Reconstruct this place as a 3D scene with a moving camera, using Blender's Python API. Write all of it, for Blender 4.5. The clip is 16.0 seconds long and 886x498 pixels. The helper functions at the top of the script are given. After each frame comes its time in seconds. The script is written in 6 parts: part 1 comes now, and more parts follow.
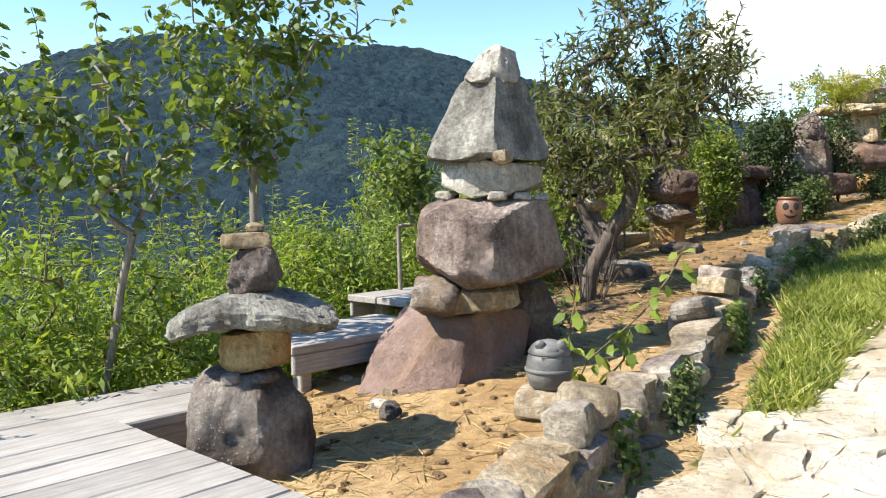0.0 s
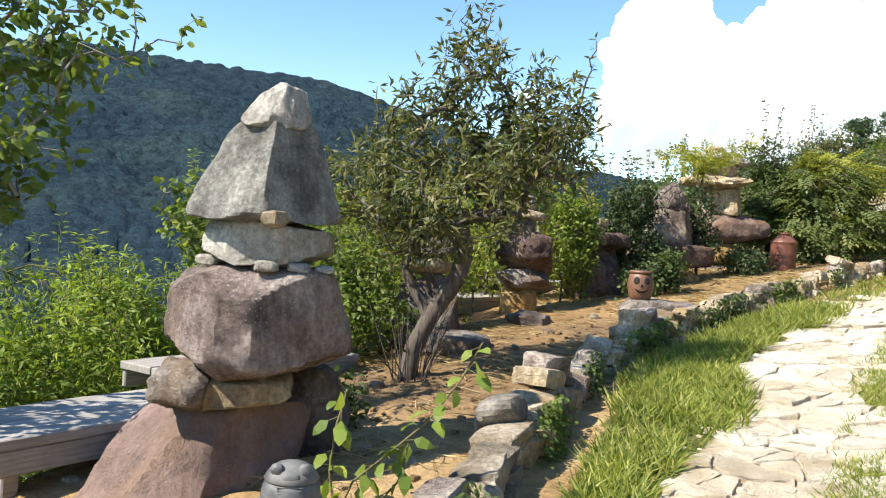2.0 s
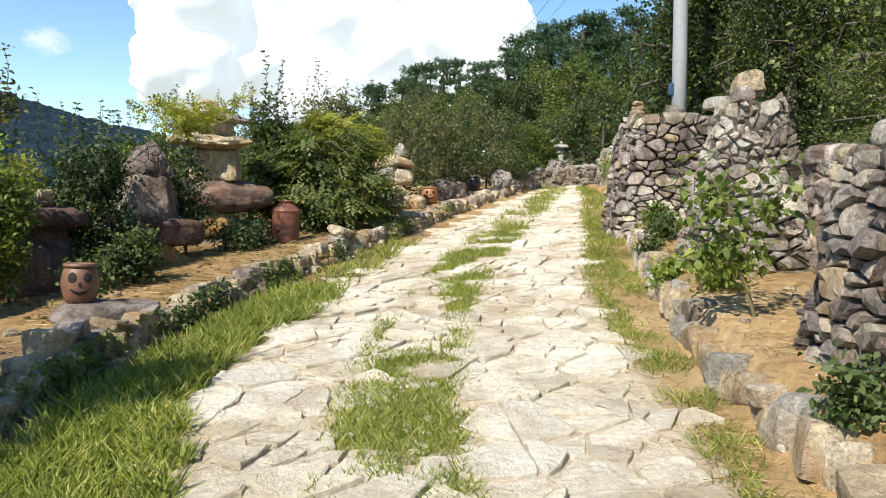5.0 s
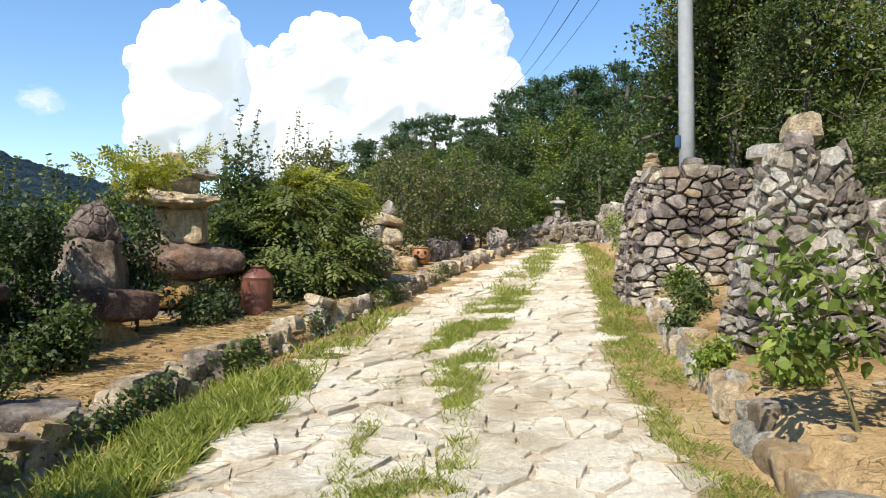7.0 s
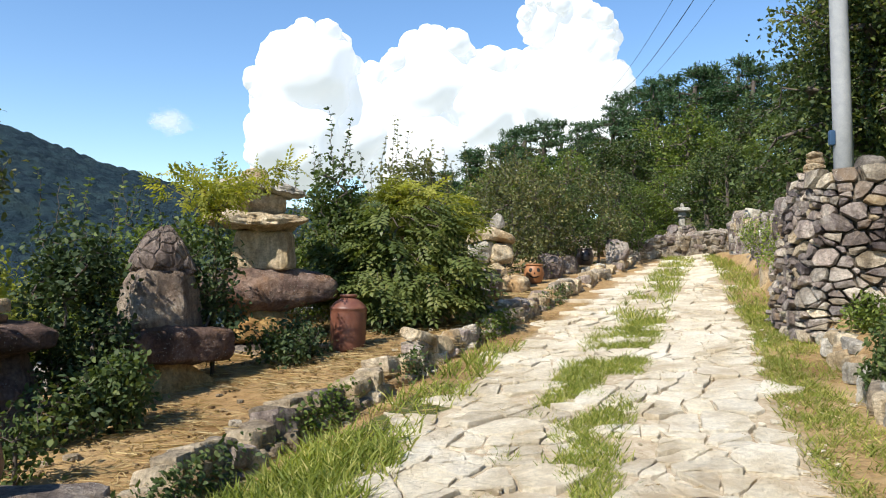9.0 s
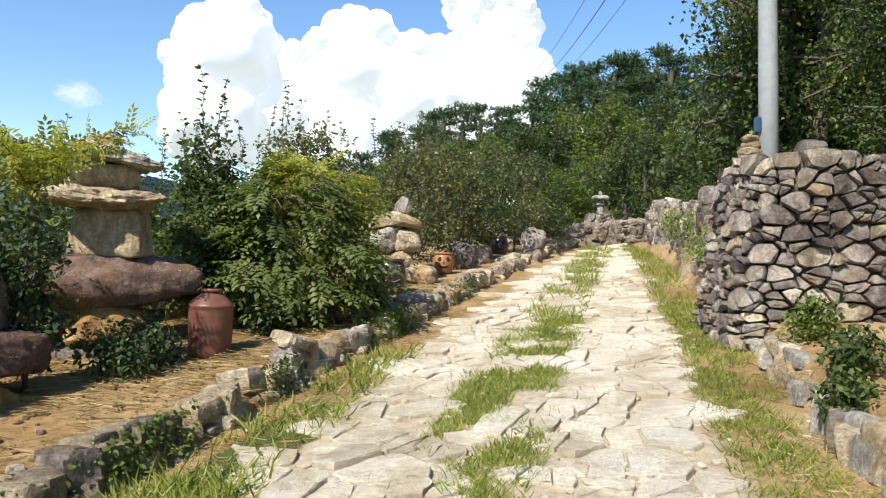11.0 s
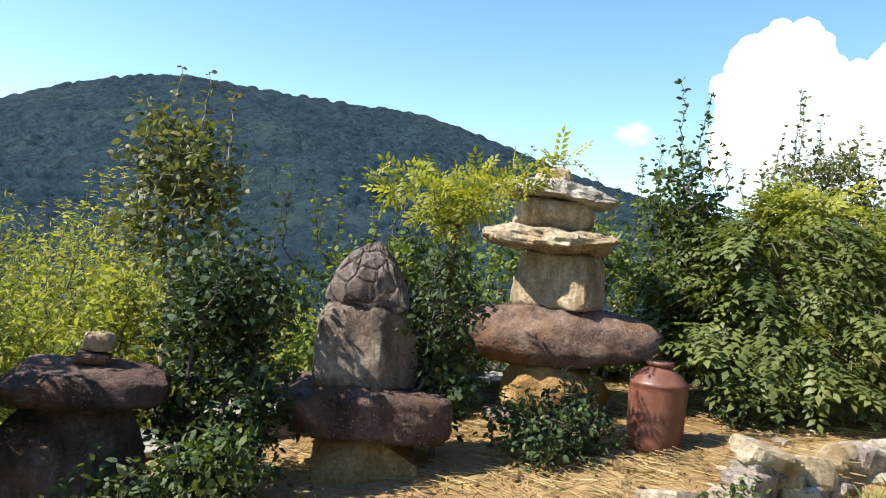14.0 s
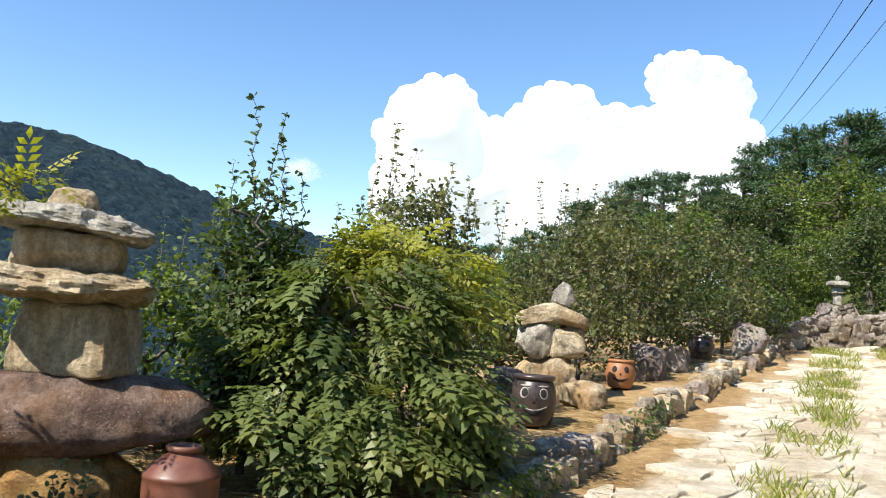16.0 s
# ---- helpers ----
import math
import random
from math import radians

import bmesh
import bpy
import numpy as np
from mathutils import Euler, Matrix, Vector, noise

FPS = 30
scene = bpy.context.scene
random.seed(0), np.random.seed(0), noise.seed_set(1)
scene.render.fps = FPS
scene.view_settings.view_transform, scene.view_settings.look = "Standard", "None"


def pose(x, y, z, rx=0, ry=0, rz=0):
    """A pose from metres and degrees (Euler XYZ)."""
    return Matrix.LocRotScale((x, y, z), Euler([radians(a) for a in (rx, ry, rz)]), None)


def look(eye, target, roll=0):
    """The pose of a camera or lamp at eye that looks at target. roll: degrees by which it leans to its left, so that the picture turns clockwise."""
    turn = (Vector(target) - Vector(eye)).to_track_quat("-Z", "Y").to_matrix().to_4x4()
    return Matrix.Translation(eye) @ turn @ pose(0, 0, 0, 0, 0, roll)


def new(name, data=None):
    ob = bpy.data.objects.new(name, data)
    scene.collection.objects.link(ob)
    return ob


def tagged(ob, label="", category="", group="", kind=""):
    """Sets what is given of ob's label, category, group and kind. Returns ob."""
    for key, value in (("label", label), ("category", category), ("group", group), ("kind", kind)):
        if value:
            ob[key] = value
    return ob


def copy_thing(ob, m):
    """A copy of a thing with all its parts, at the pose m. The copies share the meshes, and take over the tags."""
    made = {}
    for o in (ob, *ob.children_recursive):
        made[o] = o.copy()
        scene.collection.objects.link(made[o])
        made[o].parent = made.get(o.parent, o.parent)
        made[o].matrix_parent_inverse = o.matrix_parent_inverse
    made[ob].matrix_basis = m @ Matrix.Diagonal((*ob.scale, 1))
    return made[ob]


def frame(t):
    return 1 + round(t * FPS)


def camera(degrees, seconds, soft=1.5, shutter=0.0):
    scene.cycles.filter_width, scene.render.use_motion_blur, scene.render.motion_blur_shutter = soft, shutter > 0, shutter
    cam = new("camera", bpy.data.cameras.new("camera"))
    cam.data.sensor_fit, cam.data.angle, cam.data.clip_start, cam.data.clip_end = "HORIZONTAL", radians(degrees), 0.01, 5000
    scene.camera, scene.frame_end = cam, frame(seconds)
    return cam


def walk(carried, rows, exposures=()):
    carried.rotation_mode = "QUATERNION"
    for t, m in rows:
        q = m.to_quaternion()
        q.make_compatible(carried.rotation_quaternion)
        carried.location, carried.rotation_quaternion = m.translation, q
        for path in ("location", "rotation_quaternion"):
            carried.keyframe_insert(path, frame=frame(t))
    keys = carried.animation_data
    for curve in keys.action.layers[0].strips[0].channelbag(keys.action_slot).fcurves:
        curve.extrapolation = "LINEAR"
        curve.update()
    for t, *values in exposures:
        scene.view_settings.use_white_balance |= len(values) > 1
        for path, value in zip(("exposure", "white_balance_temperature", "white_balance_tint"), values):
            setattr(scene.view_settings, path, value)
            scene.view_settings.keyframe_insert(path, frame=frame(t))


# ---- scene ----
cam = camera(59.3, 16.0, 1.1)
METRES, EYE, TILT, TURN = 10.5, 1.5, -8.0, 42.0
ROWS = [
    (0.0, 0.0, 0.0, 0.0, -0.25, 2.75, -5.11),
    (0.5, 0.0063, 0.0228, 0.0098, 0.92, 3.62, -5.25),
    (1.0, 0.0245, 0.0401, 0.0166, 0.81, 3.68, -5.65),
    (1.5, 0.044, 0.0528, 0.0267, -0.46, 4.94, -5.59),
    (2.0, 0.0618, 0.0744, 0.034, -8.33, 6.42, -8.14),
    (2.5, 0.0823, 0.0968, 0.0389, -15.04, 7.33, -7.43),
    (3.0, 0.1029, 0.1187, 0.0506, -16.85, 6.72, -6.33),
    (3.5, 0.1247, 0.1504, 0.0567, -22.53, 5.41, -5.41),
    (4.0, 0.1527, 0.173, 0.0658, -29.92, 5.09, -5.32),
    (4.5, 0.1794, 0.191, 0.0738, -35.63, 5.45, -4.52),
    (5.0, 0.1991, 0.2169, 0.0854, -40.44, 6.25, -1.86),
    (7.5, 0.2912, 0.3374, 0.1254, -41.05, 10.79, -1.47),
    (8.0, 0.3084, 0.3679, 0.1359, -36.79, 10.84, -0.74),
    (8.5, 0.3283, 0.391, 0.143, -35.1, 11.08, -0.32),
    (9.0, 0.3488, 0.4082, 0.1548, -32.91, 10.71, -2.12),
    (9.5, 0.3676, 0.4255, 0.1591, -34.95, 10.01, -3.5),
    (10.0, 0.3922, 0.4479, 0.1673, -39.0, 9.28, -2.05),
    (12.5, 0.4896, 0.5463, 0.2058, -36.59, 11.71, -2.01),
    (13.0, 0.5023, 0.5742, 0.2165, -23.83, 11.63, -5.13),
    (13.5, 0.5225, 0.5962, 0.2213, -12.01, 9.91, -9.03),
    (14.0, 0.5414, 0.6126, 0.2291, -1.03, 7.78, -10.96),
    (14.5, 0.5539, 0.638, 0.2361, 3.25, 8.11, -10.36),
    (15.0, 0.5782, 0.6572, 0.2462, -1.88, 9.38, -10.62),
    (15.5, 0.6103, 0.6763, 0.2568, -14.31, 12.27, -9.61),
    (16.0, 0.6341, 0.7022, 0.2676, -25.12, 14.0, -6.74),
]
walk(cam, [(t, pose(0, 0, EYE, TILT, 0, 0) @ pose(0, 0, 0, 0, 0, TURN) @ pose(METRES * x, METRES * y, METRES * z, 90 + pitch, roll, yaw)) for t, x, y, z, yaw, pitch, roll in ROWS],
     [(0.0, 1.1), (1.5, 1.09), (2.2, 0.96), (3.5, 0.78), (5.0, 0.61), (9.0, 0.555), (12.5, 0.605), (14.0, 1.03), (14.8, 1.1), (16.0, 0.76)])

# ---- world, sun ----
SUN_TO = Vector((-0.45, -0.78, 0.94)).normalized()
world = bpy.data.worlds.new("world")
scene.world = world
world.use_nodes = True
wn = world.node_tree.nodes
sky = wn.new("ShaderNodeTexSky")
sky.sky_type, sky.sun_disc = "NISHITA", False
sky.sun_elevation = math.asin(SUN_TO.z)
sky.sun_rotation = math.atan2(SUN_TO.x, SUN_TO.y)
sky.air_density, sky.dust_density, sky.ozone_density = 1.0, 0.0, 0.6
clear = wn.new("ShaderNodeHueSaturation")
clear.inputs["Saturation"].default_value = 1.22
clear.inputs["Hue"].default_value = 0.504
world.node_tree.links.new(sky.outputs[0], clear.inputs["Color"])
world.node_tree.links.new(clear.outputs[0], wn["Background"].inputs[0])
wn["Background"].inputs[1].default_value = 0.14
sun = new("sun", bpy.data.lights.new("sun", "SUN"))
sun.data.energy, sun.data.angle, sun.data.color = 5.0, radians(0.6), (1.0, 0.94, 0.84)
sun.matrix_world = look((0, 0, 60), Vector((0, 0, 60)) - SUN_TO)

# ---- materials ----
def nodes_of(name, rough=0.8, spec=0.3):
    m = bpy.data.materials.new(name)
    m.use_nodes = True
    nt = m.node_tree
    b = nt.nodes["Principled BSDF"]
    b.inputs["Roughness"].default_value = rough
    b.inputs["Specular IOR Level"].default_value = spec
    return m, nt, b


def noise_node(nt, scale, detail=4.0, rough=0.6, vec=None, distort=0.0):
    n = nt.nodes.new("ShaderNodeTexNoise")
    n.inputs["Scale"].default_value = scale
    n.inputs["Detail"].default_value = detail
    n.inputs["Roughness"].default_value = rough
    n.inputs["Distortion"].default_value = distort
    if vec is not None:
        nt.links.new(vec, n.inputs["Vector"])
    return n.outputs["Fac"]


def ramp(nt, fac, stops):
    r = nt.nodes.new("ShaderNodeValToRGB")
    e = r.color_ramp.elements
    while len(e) < len(stops):
        e.new(0.5)
    for k, (p, c) in zip(e, stops):
        k.position, k.color = p, (*c, 1) if len(c) == 3 else c
    nt.links.new(fac, r.inputs[0])
    return r.outputs[0]


def mix(nt, fac, a, b, kind="MIX"):
    n = nt.nodes.new("ShaderNodeMix")
    n.data_type, n.blend_type = "RGBA", kind
    for sock, v in ((n.inputs[0], fac), (n.inputs[6], a), (n.inputs[7], b)):
        if isinstance(v, bpy.types.NodeSocket):
            nt.links.new(v, sock)
        else:
            sock.default_value = v if isinstance(v, float) else (*v, 1)
    return n.outputs[2]


def math_node(nt, op, a, b=0.0):
    n = nt.nodes.new("ShaderNodeMath")
    n.operation = op
    for sock, v in ((n.inputs[0], a), (n.inputs[1], b)):
        if isinstance(v, bpy.types.NodeSocket):
            nt.links.new(v, sock)
        else:
            sock.default_value = v
    return n.outputs[0]


def bump(nt, b, height, strength, dist):
    n = nt.nodes.new("ShaderNodeBump")
    n.inputs["Strength"].default_value, n.inputs["Distance"].default_value = strength, dist
    nt.links.new(height, n.inputs["Height"])
    nt.links.new(n.outputs[0], b.inputs["Normal"])


def place_of(nt):
    return nt.nodes.new("ShaderNodeNewGeometry").outputs["Position"]


def random_of(nt):
    return nt.nodes.new("ShaderNodeObjectInfo").outputs["Random"]


def attr_of(nt, name):
    n = nt.nodes.new("ShaderNodeAttribute")
    n.attribute_name = name
    return n.outputs["Fac"]


def stone_mat(name, dark, mid, light, lichen=0.0, lichen_col=(0.55, 0.54, 0.48), vary=0.35, stain=None, scale=5.0, rough=0.9, cracks=0, streak=0.55, grain=0.55):
    m, nt, b = nodes_of(name, rough, 0.25)
    p = place_of(nt)
    big = noise_node(nt, scale * 0.45, 5, 0.62, p, 0.4)
    fine = noise_node(nt, scale * 7, 6, 0.7, p)
    col = ramp(nt, big, [(0.36, dark), (0.5, mid), (0.64, light)])
    mp = nt.nodes.new("ShaderNodeMapping")
    mp.inputs["Scale"].default_value = (1, 1, 0.22)
    nt.links.new(p, mp.inputs[0])
    col = mix(nt, streak, col, ramp(nt, noise_node(nt, scale * 2.6, 5, 0.65, mp.outputs[0], 0.3), [(0.34, (0.42, 0.4, 0.38)), (0.62, (1.3, 1.28, 1.25))]), "MULTIPLY")
    col = mix(nt, grain, col, ramp(nt, fine, [(0.34, (0.35, 0.35, 0.35)), (0.66, (1.5, 1.48, 1.44))]), "MULTIPLY")
    if stain:
        s = ramp(nt, noise_node(nt, scale * 0.3, 3, 0.6, p, 1.0), [(0.52, (0, 0, 0)), (0.66, (1, 1, 1))])
        col = mix(nt, s, col, mix(nt, 0.6, col, stain))
    if lichen:
        patch = noise_node(nt, scale * 0.8, 3, 0.6, p)
        v = nt.nodes.new("ShaderNodeTexVoronoi")
        v.inputs["Scale"].default_value = scale * 10
        nt.links.new(p, v.inputs["Vector"])
        dots = math_node(nt, "LESS_THAN", v.outputs["Distance"], 0.2)
        where = ramp(nt, patch, [(0.52, (0, 0, 0)), (0.62, (1, 1, 1))])
        col = mix(nt, math_node(nt, "MULTIPLY", dots, math_node(nt, "MULTIPLY", where, lichen)), col, lichen_col)
    if cracks:
        v = nt.nodes.new("ShaderNodeTexVoronoi")
        v.feature = "DISTANCE_TO_EDGE"
        v.inputs["Scale"].default_value = cracks
        warp = nt.nodes.new("ShaderNodeVectorMath")
        warp.operation = "ADD"
        wob = nt.nodes.new("ShaderNodeTexNoise")
        wob.inputs["Scale"].default_value = cracks * 0.8
        nt.links.new(p, wob.inputs["Vector"])
        sc = nt.nodes.new("ShaderNodeVectorMath")
        sc.operation = "SCALE"
        sc.inputs["Scale"].default_value = 0.55 / cracks
        nt.links.new(wob.outputs["Color"], sc.inputs[0])
        nt.links.new(p, warp.inputs[0])
        nt.links.new(sc.outputs[0], warp.inputs[1])
        nt.links.new(warp.outputs[0], v.inputs["Vector"])
        line = ramp(nt, v.outputs["Distance"], [(0.0, (0.4, 0.35, 0.3)), (0.03, (1, 1, 1))])
        col = mix(nt, 0.85, col, line, "MULTIPLY")
        crack_h = ramp(nt, v.outputs["Distance"], [(0.0, (0, 0, 0)), (0.12, (1, 1, 1))])
    if vary:
        col = mix(nt, 1.0, col, ramp(nt, random_of(nt), [(0, (1 - vary, 1 - vary, 1 - vary * 0.9)), (1, (1 + vary, 1 + vary * 0.95, 1 + vary * 0.8))]), "MULTIPLY")
    nt.links.new(col, b.inputs["Base Color"])
    h = math_node(nt, "ADD", noise_node(nt, scale * 3, 9, 0.74, p), math_node(nt, "MULTIPLY", fine, 0.55))
    if cracks:
        h = math_node(nt, "ADD", h, math_node(nt, "MULTIPLY", crack_h, 0.8))
    bump(nt, b, h, 0.95, 0.05)
    return m


def leaf_mat(name, a, b_, c, trans=0.35, rough=0.5):
    m, nt, b = nodes_of(name, rough, 0.3)
    p = place_of(nt)
    col = ramp(nt, attr_of(nt, "tint"), [(0.0, a), (0.55, b_), (1.0, c)])
    col = mix(nt, 0.5, col, ramp(nt, noise_node(nt, 2.2, 2, 0.5, p), [(0.3, (0.62, 0.66, 0.6)), (0.7, (1.3, 1.25, 1.2))]), "MULTIPLY")
    nt.links.new(col, b.inputs["Base Color"])
    t = nt.nodes.new("ShaderNodeBsdfTranslucent")
    nt.links.new(mix(nt, 1.0, col, (1.5, 1.5, 0.7), "MULTIPLY"), t.inputs[0])
    s = nt.nodes.new("ShaderNodeMixShader")
    s.inputs[0].default_value = trans
    nt.links.new(b.outputs[0], s.inputs[1])
    nt.links.new(t.outputs[0], s.inputs[2])
    nt.links.new(s.outputs[0], nt.nodes["Material Output"].inputs[0])
    return m


def bark_mat(name, dark, light):
    m, nt, b = nodes_of(name, 0.9, 0.2)
    p = place_of(nt)
    mp = nt.nodes.new("ShaderNodeMapping")
    mp.inputs["Scale"].default_value = (1, 1, 0.25)
    nt.links.new(p, mp.inputs[0])
    n = noise_node(nt, 45, 6, 0.7, mp.outputs[0])
    nt.links.new(ramp(nt, n, [(0.3, dark), (0.7, light)]), b.inputs["Base Color"])
    bump(nt, b, n, 0.6, 0.01)
    return m


M_DARK = stone_mat("brown_grey_boulder", (0.085, 0.067, 0.059), (0.185, 0.152, 0.133), (0.36, 0.32, 0.28), 0.85, stain=(0.26, 0.17, 0.09), vary=0.15)
M_MAROON = stone_mat("maroon_boulder", (0.09, 0.057, 0.046), (0.157, 0.102, 0.082), (0.285, 0.205, 0.165), 0.6, stain=(0.24, 0.12, 0.05), vary=0.12)
M_RUSSET = stone_mat("russet_boulder", (0.14, 0.105, 0.09), (0.265, 0.205, 0.178), (0.45, 0.38, 0.335), 0.7, stain=(0.3, 0.18, 0.1), vary=0.1)
# Tan stone; the warm bounce off sunlit straw is put into its orange.
M_OCHRE = stone_mat("ochre_block_with_bounce", (0.36, 0.21, 0.075), (0.5, 0.32, 0.125), (0.6, 0.43, 0.21), 0.2, stain=(0.36, 0.18, 0.06), vary=0.08)
M_SMOOTH = stone_mat("smooth_reddish_rock", (0.2, 0.138, 0.112), (0.285, 0.2, 0.165), (0.37, 0.275, 0.23), 0.3, stain=(0.3, 0.19, 0.11), vary=0.05, scale=3.0, streak=0.2, grain=0.28)
M_BUFF = stone_mat("buff_weathered_rock", (0.17, 0.125, 0.095), (0.31, 0.245, 0.19), (0.5, 0.43, 0.345), 0.3, stain=(0.24, 0.13, 0.07), vary=0.08)
M_CRACKED = stone_mat("cracked_brown_stone", (0.1, 0.075, 0.064), (0.18, 0.14, 0.12), (0.3, 0.25, 0.21), 0.3, vary=0.1, cracks=8)
M_TAN = stone_mat("tan_sandstone", (0.34, 0.255, 0.15), (0.5, 0.4, 0.262), (0.63, 0.54, 0.395), 0.3, stain=(0.36, 0.2, 0.07), vary=0.12)
M_GREY = stone_mat("lichen_grey_stone", (0.17, 0.158, 0.135), (0.34, 0.325, 0.28), (0.52, 0.5, 0.43), 0.7, (0.08, 0.075, 0.065), vary=0.1, scale=7)
M_PALE = stone_mat("pale_limestone", (0.30, 0.275, 0.225), (0.46, 0.425, 0.36), (0.62, 0.585, 0.51), 0.0, vary=0.1)
M_WALL = stone_mat("field_stone_grey", (0.19, 0.16, 0.125), (0.39, 0.34, 0.27), (0.57, 0.52, 0.43), 0.35, vary=0.4)
M_WALLDARK = stone_mat("field_stone_dark", (0.15, 0.12, 0.108), (0.3, 0.25, 0.222), (0.5, 0.45, 0.385), 0.45, vary=0.5)
M_KERB = stone_mat("kerb_stone_buff", (0.23, 0.18, 0.12), (0.42, 0.35, 0.25), (0.58, 0.51, 0.4), 0.3, (0.1, 0.09, 0.07), vary=0.38, stain=(0.3, 0.19, 0.08))
M_FLAG = stone_mat("cream_flagstone", (0.53, 0.445, 0.31), (0.71, 0.63, 0.48), (0.79, 0.725, 0.59), 0.0, vary=0.11, stain=(0.42, 0.31, 0.18), scale=4, streak=0.0, grain=0.26)
# Dark filler body behind the walling stones, visible in their joints.
M_CORE = stone_mat("wall_core_dark", (0.07, 0.058, 0.045), (0.12, 0.1, 0.078), (0.18, 0.15, 0.115), 0, vary=0)
M_CLOD = stone_mat("dry_earth_clod", (0.17, 0.1, 0.045), (0.27, 0.175, 0.085), (0.37, 0.26, 0.145), 0, vary=0, streak=0.0)
M_BARK = bark_mat("grey_brown_bark", (0.05, 0.038, 0.03), (0.17, 0.14, 0.115))
M_BARKPALE = bark_mat("pale_bark", (0.13, 0.11, 0.085), (0.36, 0.32, 0.26))
M_TWIG = bark_mat("green_brown_twig", (0.08, 0.07, 0.03), (0.22, 0.19, 0.09))
L_DEEP = leaf_mat("deep_green_leaf", (0.04, 0.066, 0.02), (0.078, 0.112, 0.033), (0.15, 0.185, 0.058), 0.3, 0.6)
L_OLIVE = leaf_mat("olive_leaf", (0.06, 0.075, 0.026), (0.13, 0.14, 0.05), (0.26, 0.23, 0.1), 0.32, 0.5)
L_MID = leaf_mat("mid_green_leaf", (0.068, 0.105, 0.023), (0.138, 0.186, 0.04), (0.265, 0.3, 0.072), 0.38, 0.55)
L_FRESH = leaf_mat("fresh_green_leaf", (0.115, 0.172, 0.028), (0.21, 0.275, 0.045), (0.37, 0.41, 0.08), 0.4, 0.55)
L_YELLOW = leaf_mat("yellow_green_leaf", (0.17, 0.19, 0.025), (0.29, 0.295, 0.04), (0.42, 0.39, 0.07), 0.45, 0.55)
L_DARK = leaf_mat("dark_glossy_leaf", (0.022, 0.042, 0.016), (0.048, 0.075, 0.027), (0.11, 0.14, 0.055), 0.2, 0.62)
L_SHRUB = leaf_mat("broad_shrub_leaf", (0.066, 0.094, 0.027), (0.128, 0.16, 0.048), (0.24, 0.245, 0.085), 0.36, 0.45)
L_BAMBOO = leaf_mat("bamboo_leaf", (0.16, 0.18, 0.035), (0.29, 0.3, 0.055), (0.43, 0.41, 0.1), 0.45, 0.55)
L_GRASS = leaf_mat("grass_blade", (0.125, 0.17, 0.032), (0.26, 0.295, 0.06), (0.54, 0.48, 0.19), 0.42, 0.6)
L_STRAW = leaf_mat("dry_straw", (0.22, 0.15, 0.06), (0.38, 0.28, 0.13), (0.52, 0.42, 0.22), 0.15)
L_PINE = leaf_mat("pine_needle", (0.03, 0.068, 0.034), (0.065, 0.118, 0.052), (0.125, 0.185, 0.075), 0.2, 0.6)
L_WOODS = leaf_mat("woodland_leaf", (0.03, 0.052, 0.018), (0.072, 0.104, 0.032), (0.155, 0.18, 0.055), 0.28, 0.6)


def ground_mat():
    m, nt, b = nodes_of("earth_and_litter", 0.95, 0.15)
    p = place_of(nt)
    n1, n2, n3 = noise_node(nt, 0.9, 5, 0.6, p), noise_node(nt, 9, 6, 0.7, p), noise_node(nt, 60, 5, 0.7, p)
    soil = ramp(nt, n1, [(0.3, (0.235, 0.14, 0.062)), (0.5, (0.385, 0.258, 0.128)), (0.7, (0.49, 0.36, 0.205))])
    soil = mix(nt, 0.75, soil, ramp(nt, n2, [(0.3, (0.5, 0.46, 0.42)), (0.65, (1.2, 1.18, 1.1))]), "MULTIPLY")
    soil = mix(nt, 0.5, soil, ramp(nt, n3, [(0.3, (0.5, 0.5, 0.5)), (0.7, (1.35, 1.35, 1.3))]), "MULTIPLY")
    green = ramp(nt, n2, [(0.3, (0.05, 0.065, 0.02)), (0.7, (0.13, 0.14, 0.045))])
    g = attr_of(nt, "green")
    fac = ramp(nt, math_node(nt, "ADD", g, math_node(nt, "MULTIPLY", math_node(nt, "SUBTRACT", n2, 0.5), 0.9)), [(0.4, (0, 0, 0)), (0.65, (1, 1, 1))])
    # Darker zone in the bed: browner soil plus the tree's shade, painted as one colour.
    humus_shade = ramp(nt, n2, [(0.3, (0.085, 0.05, 0.028)), (0.7, (0.2, 0.125, 0.07))])
    hf = ramp(nt, math_node(nt, "ADD", attr_of(nt, "humus_shade"), math_node(nt, "MULTIPLY", math_node(nt, "SUBTRACT", n1, 0.5), 1.2)), [(0.35, (0, 0, 0)), (0.7, (0.85, 0.85, 0.85))])
    soil = mix(nt, hf, soil, humus_shade)
    sand = ramp(nt, n2, [(0.3, (0.34, 0.26, 0.165)), (0.5, (0.47, 0.385, 0.27)), (0.7, (0.58, 0.5, 0.38))])
    soil = mix(nt, attr_of(nt, "sand"), soil, mix(nt, 0.4, sand, ramp(nt, n3, [(0.3, (0.6, 0.6, 0.6)), (0.7, (1.2, 1.2, 1.2))]), "MULTIPLY"))
    nt.links.new(mix(nt, fac, soil, green), b.inputs["Base Color"])
    bump(nt, b, math_node(nt, "ADD", n2, math_node(nt, "MULTIPLY", n3, 0.35)), 0.8, 0.04)
    return m


M_GROUND = ground_mat()


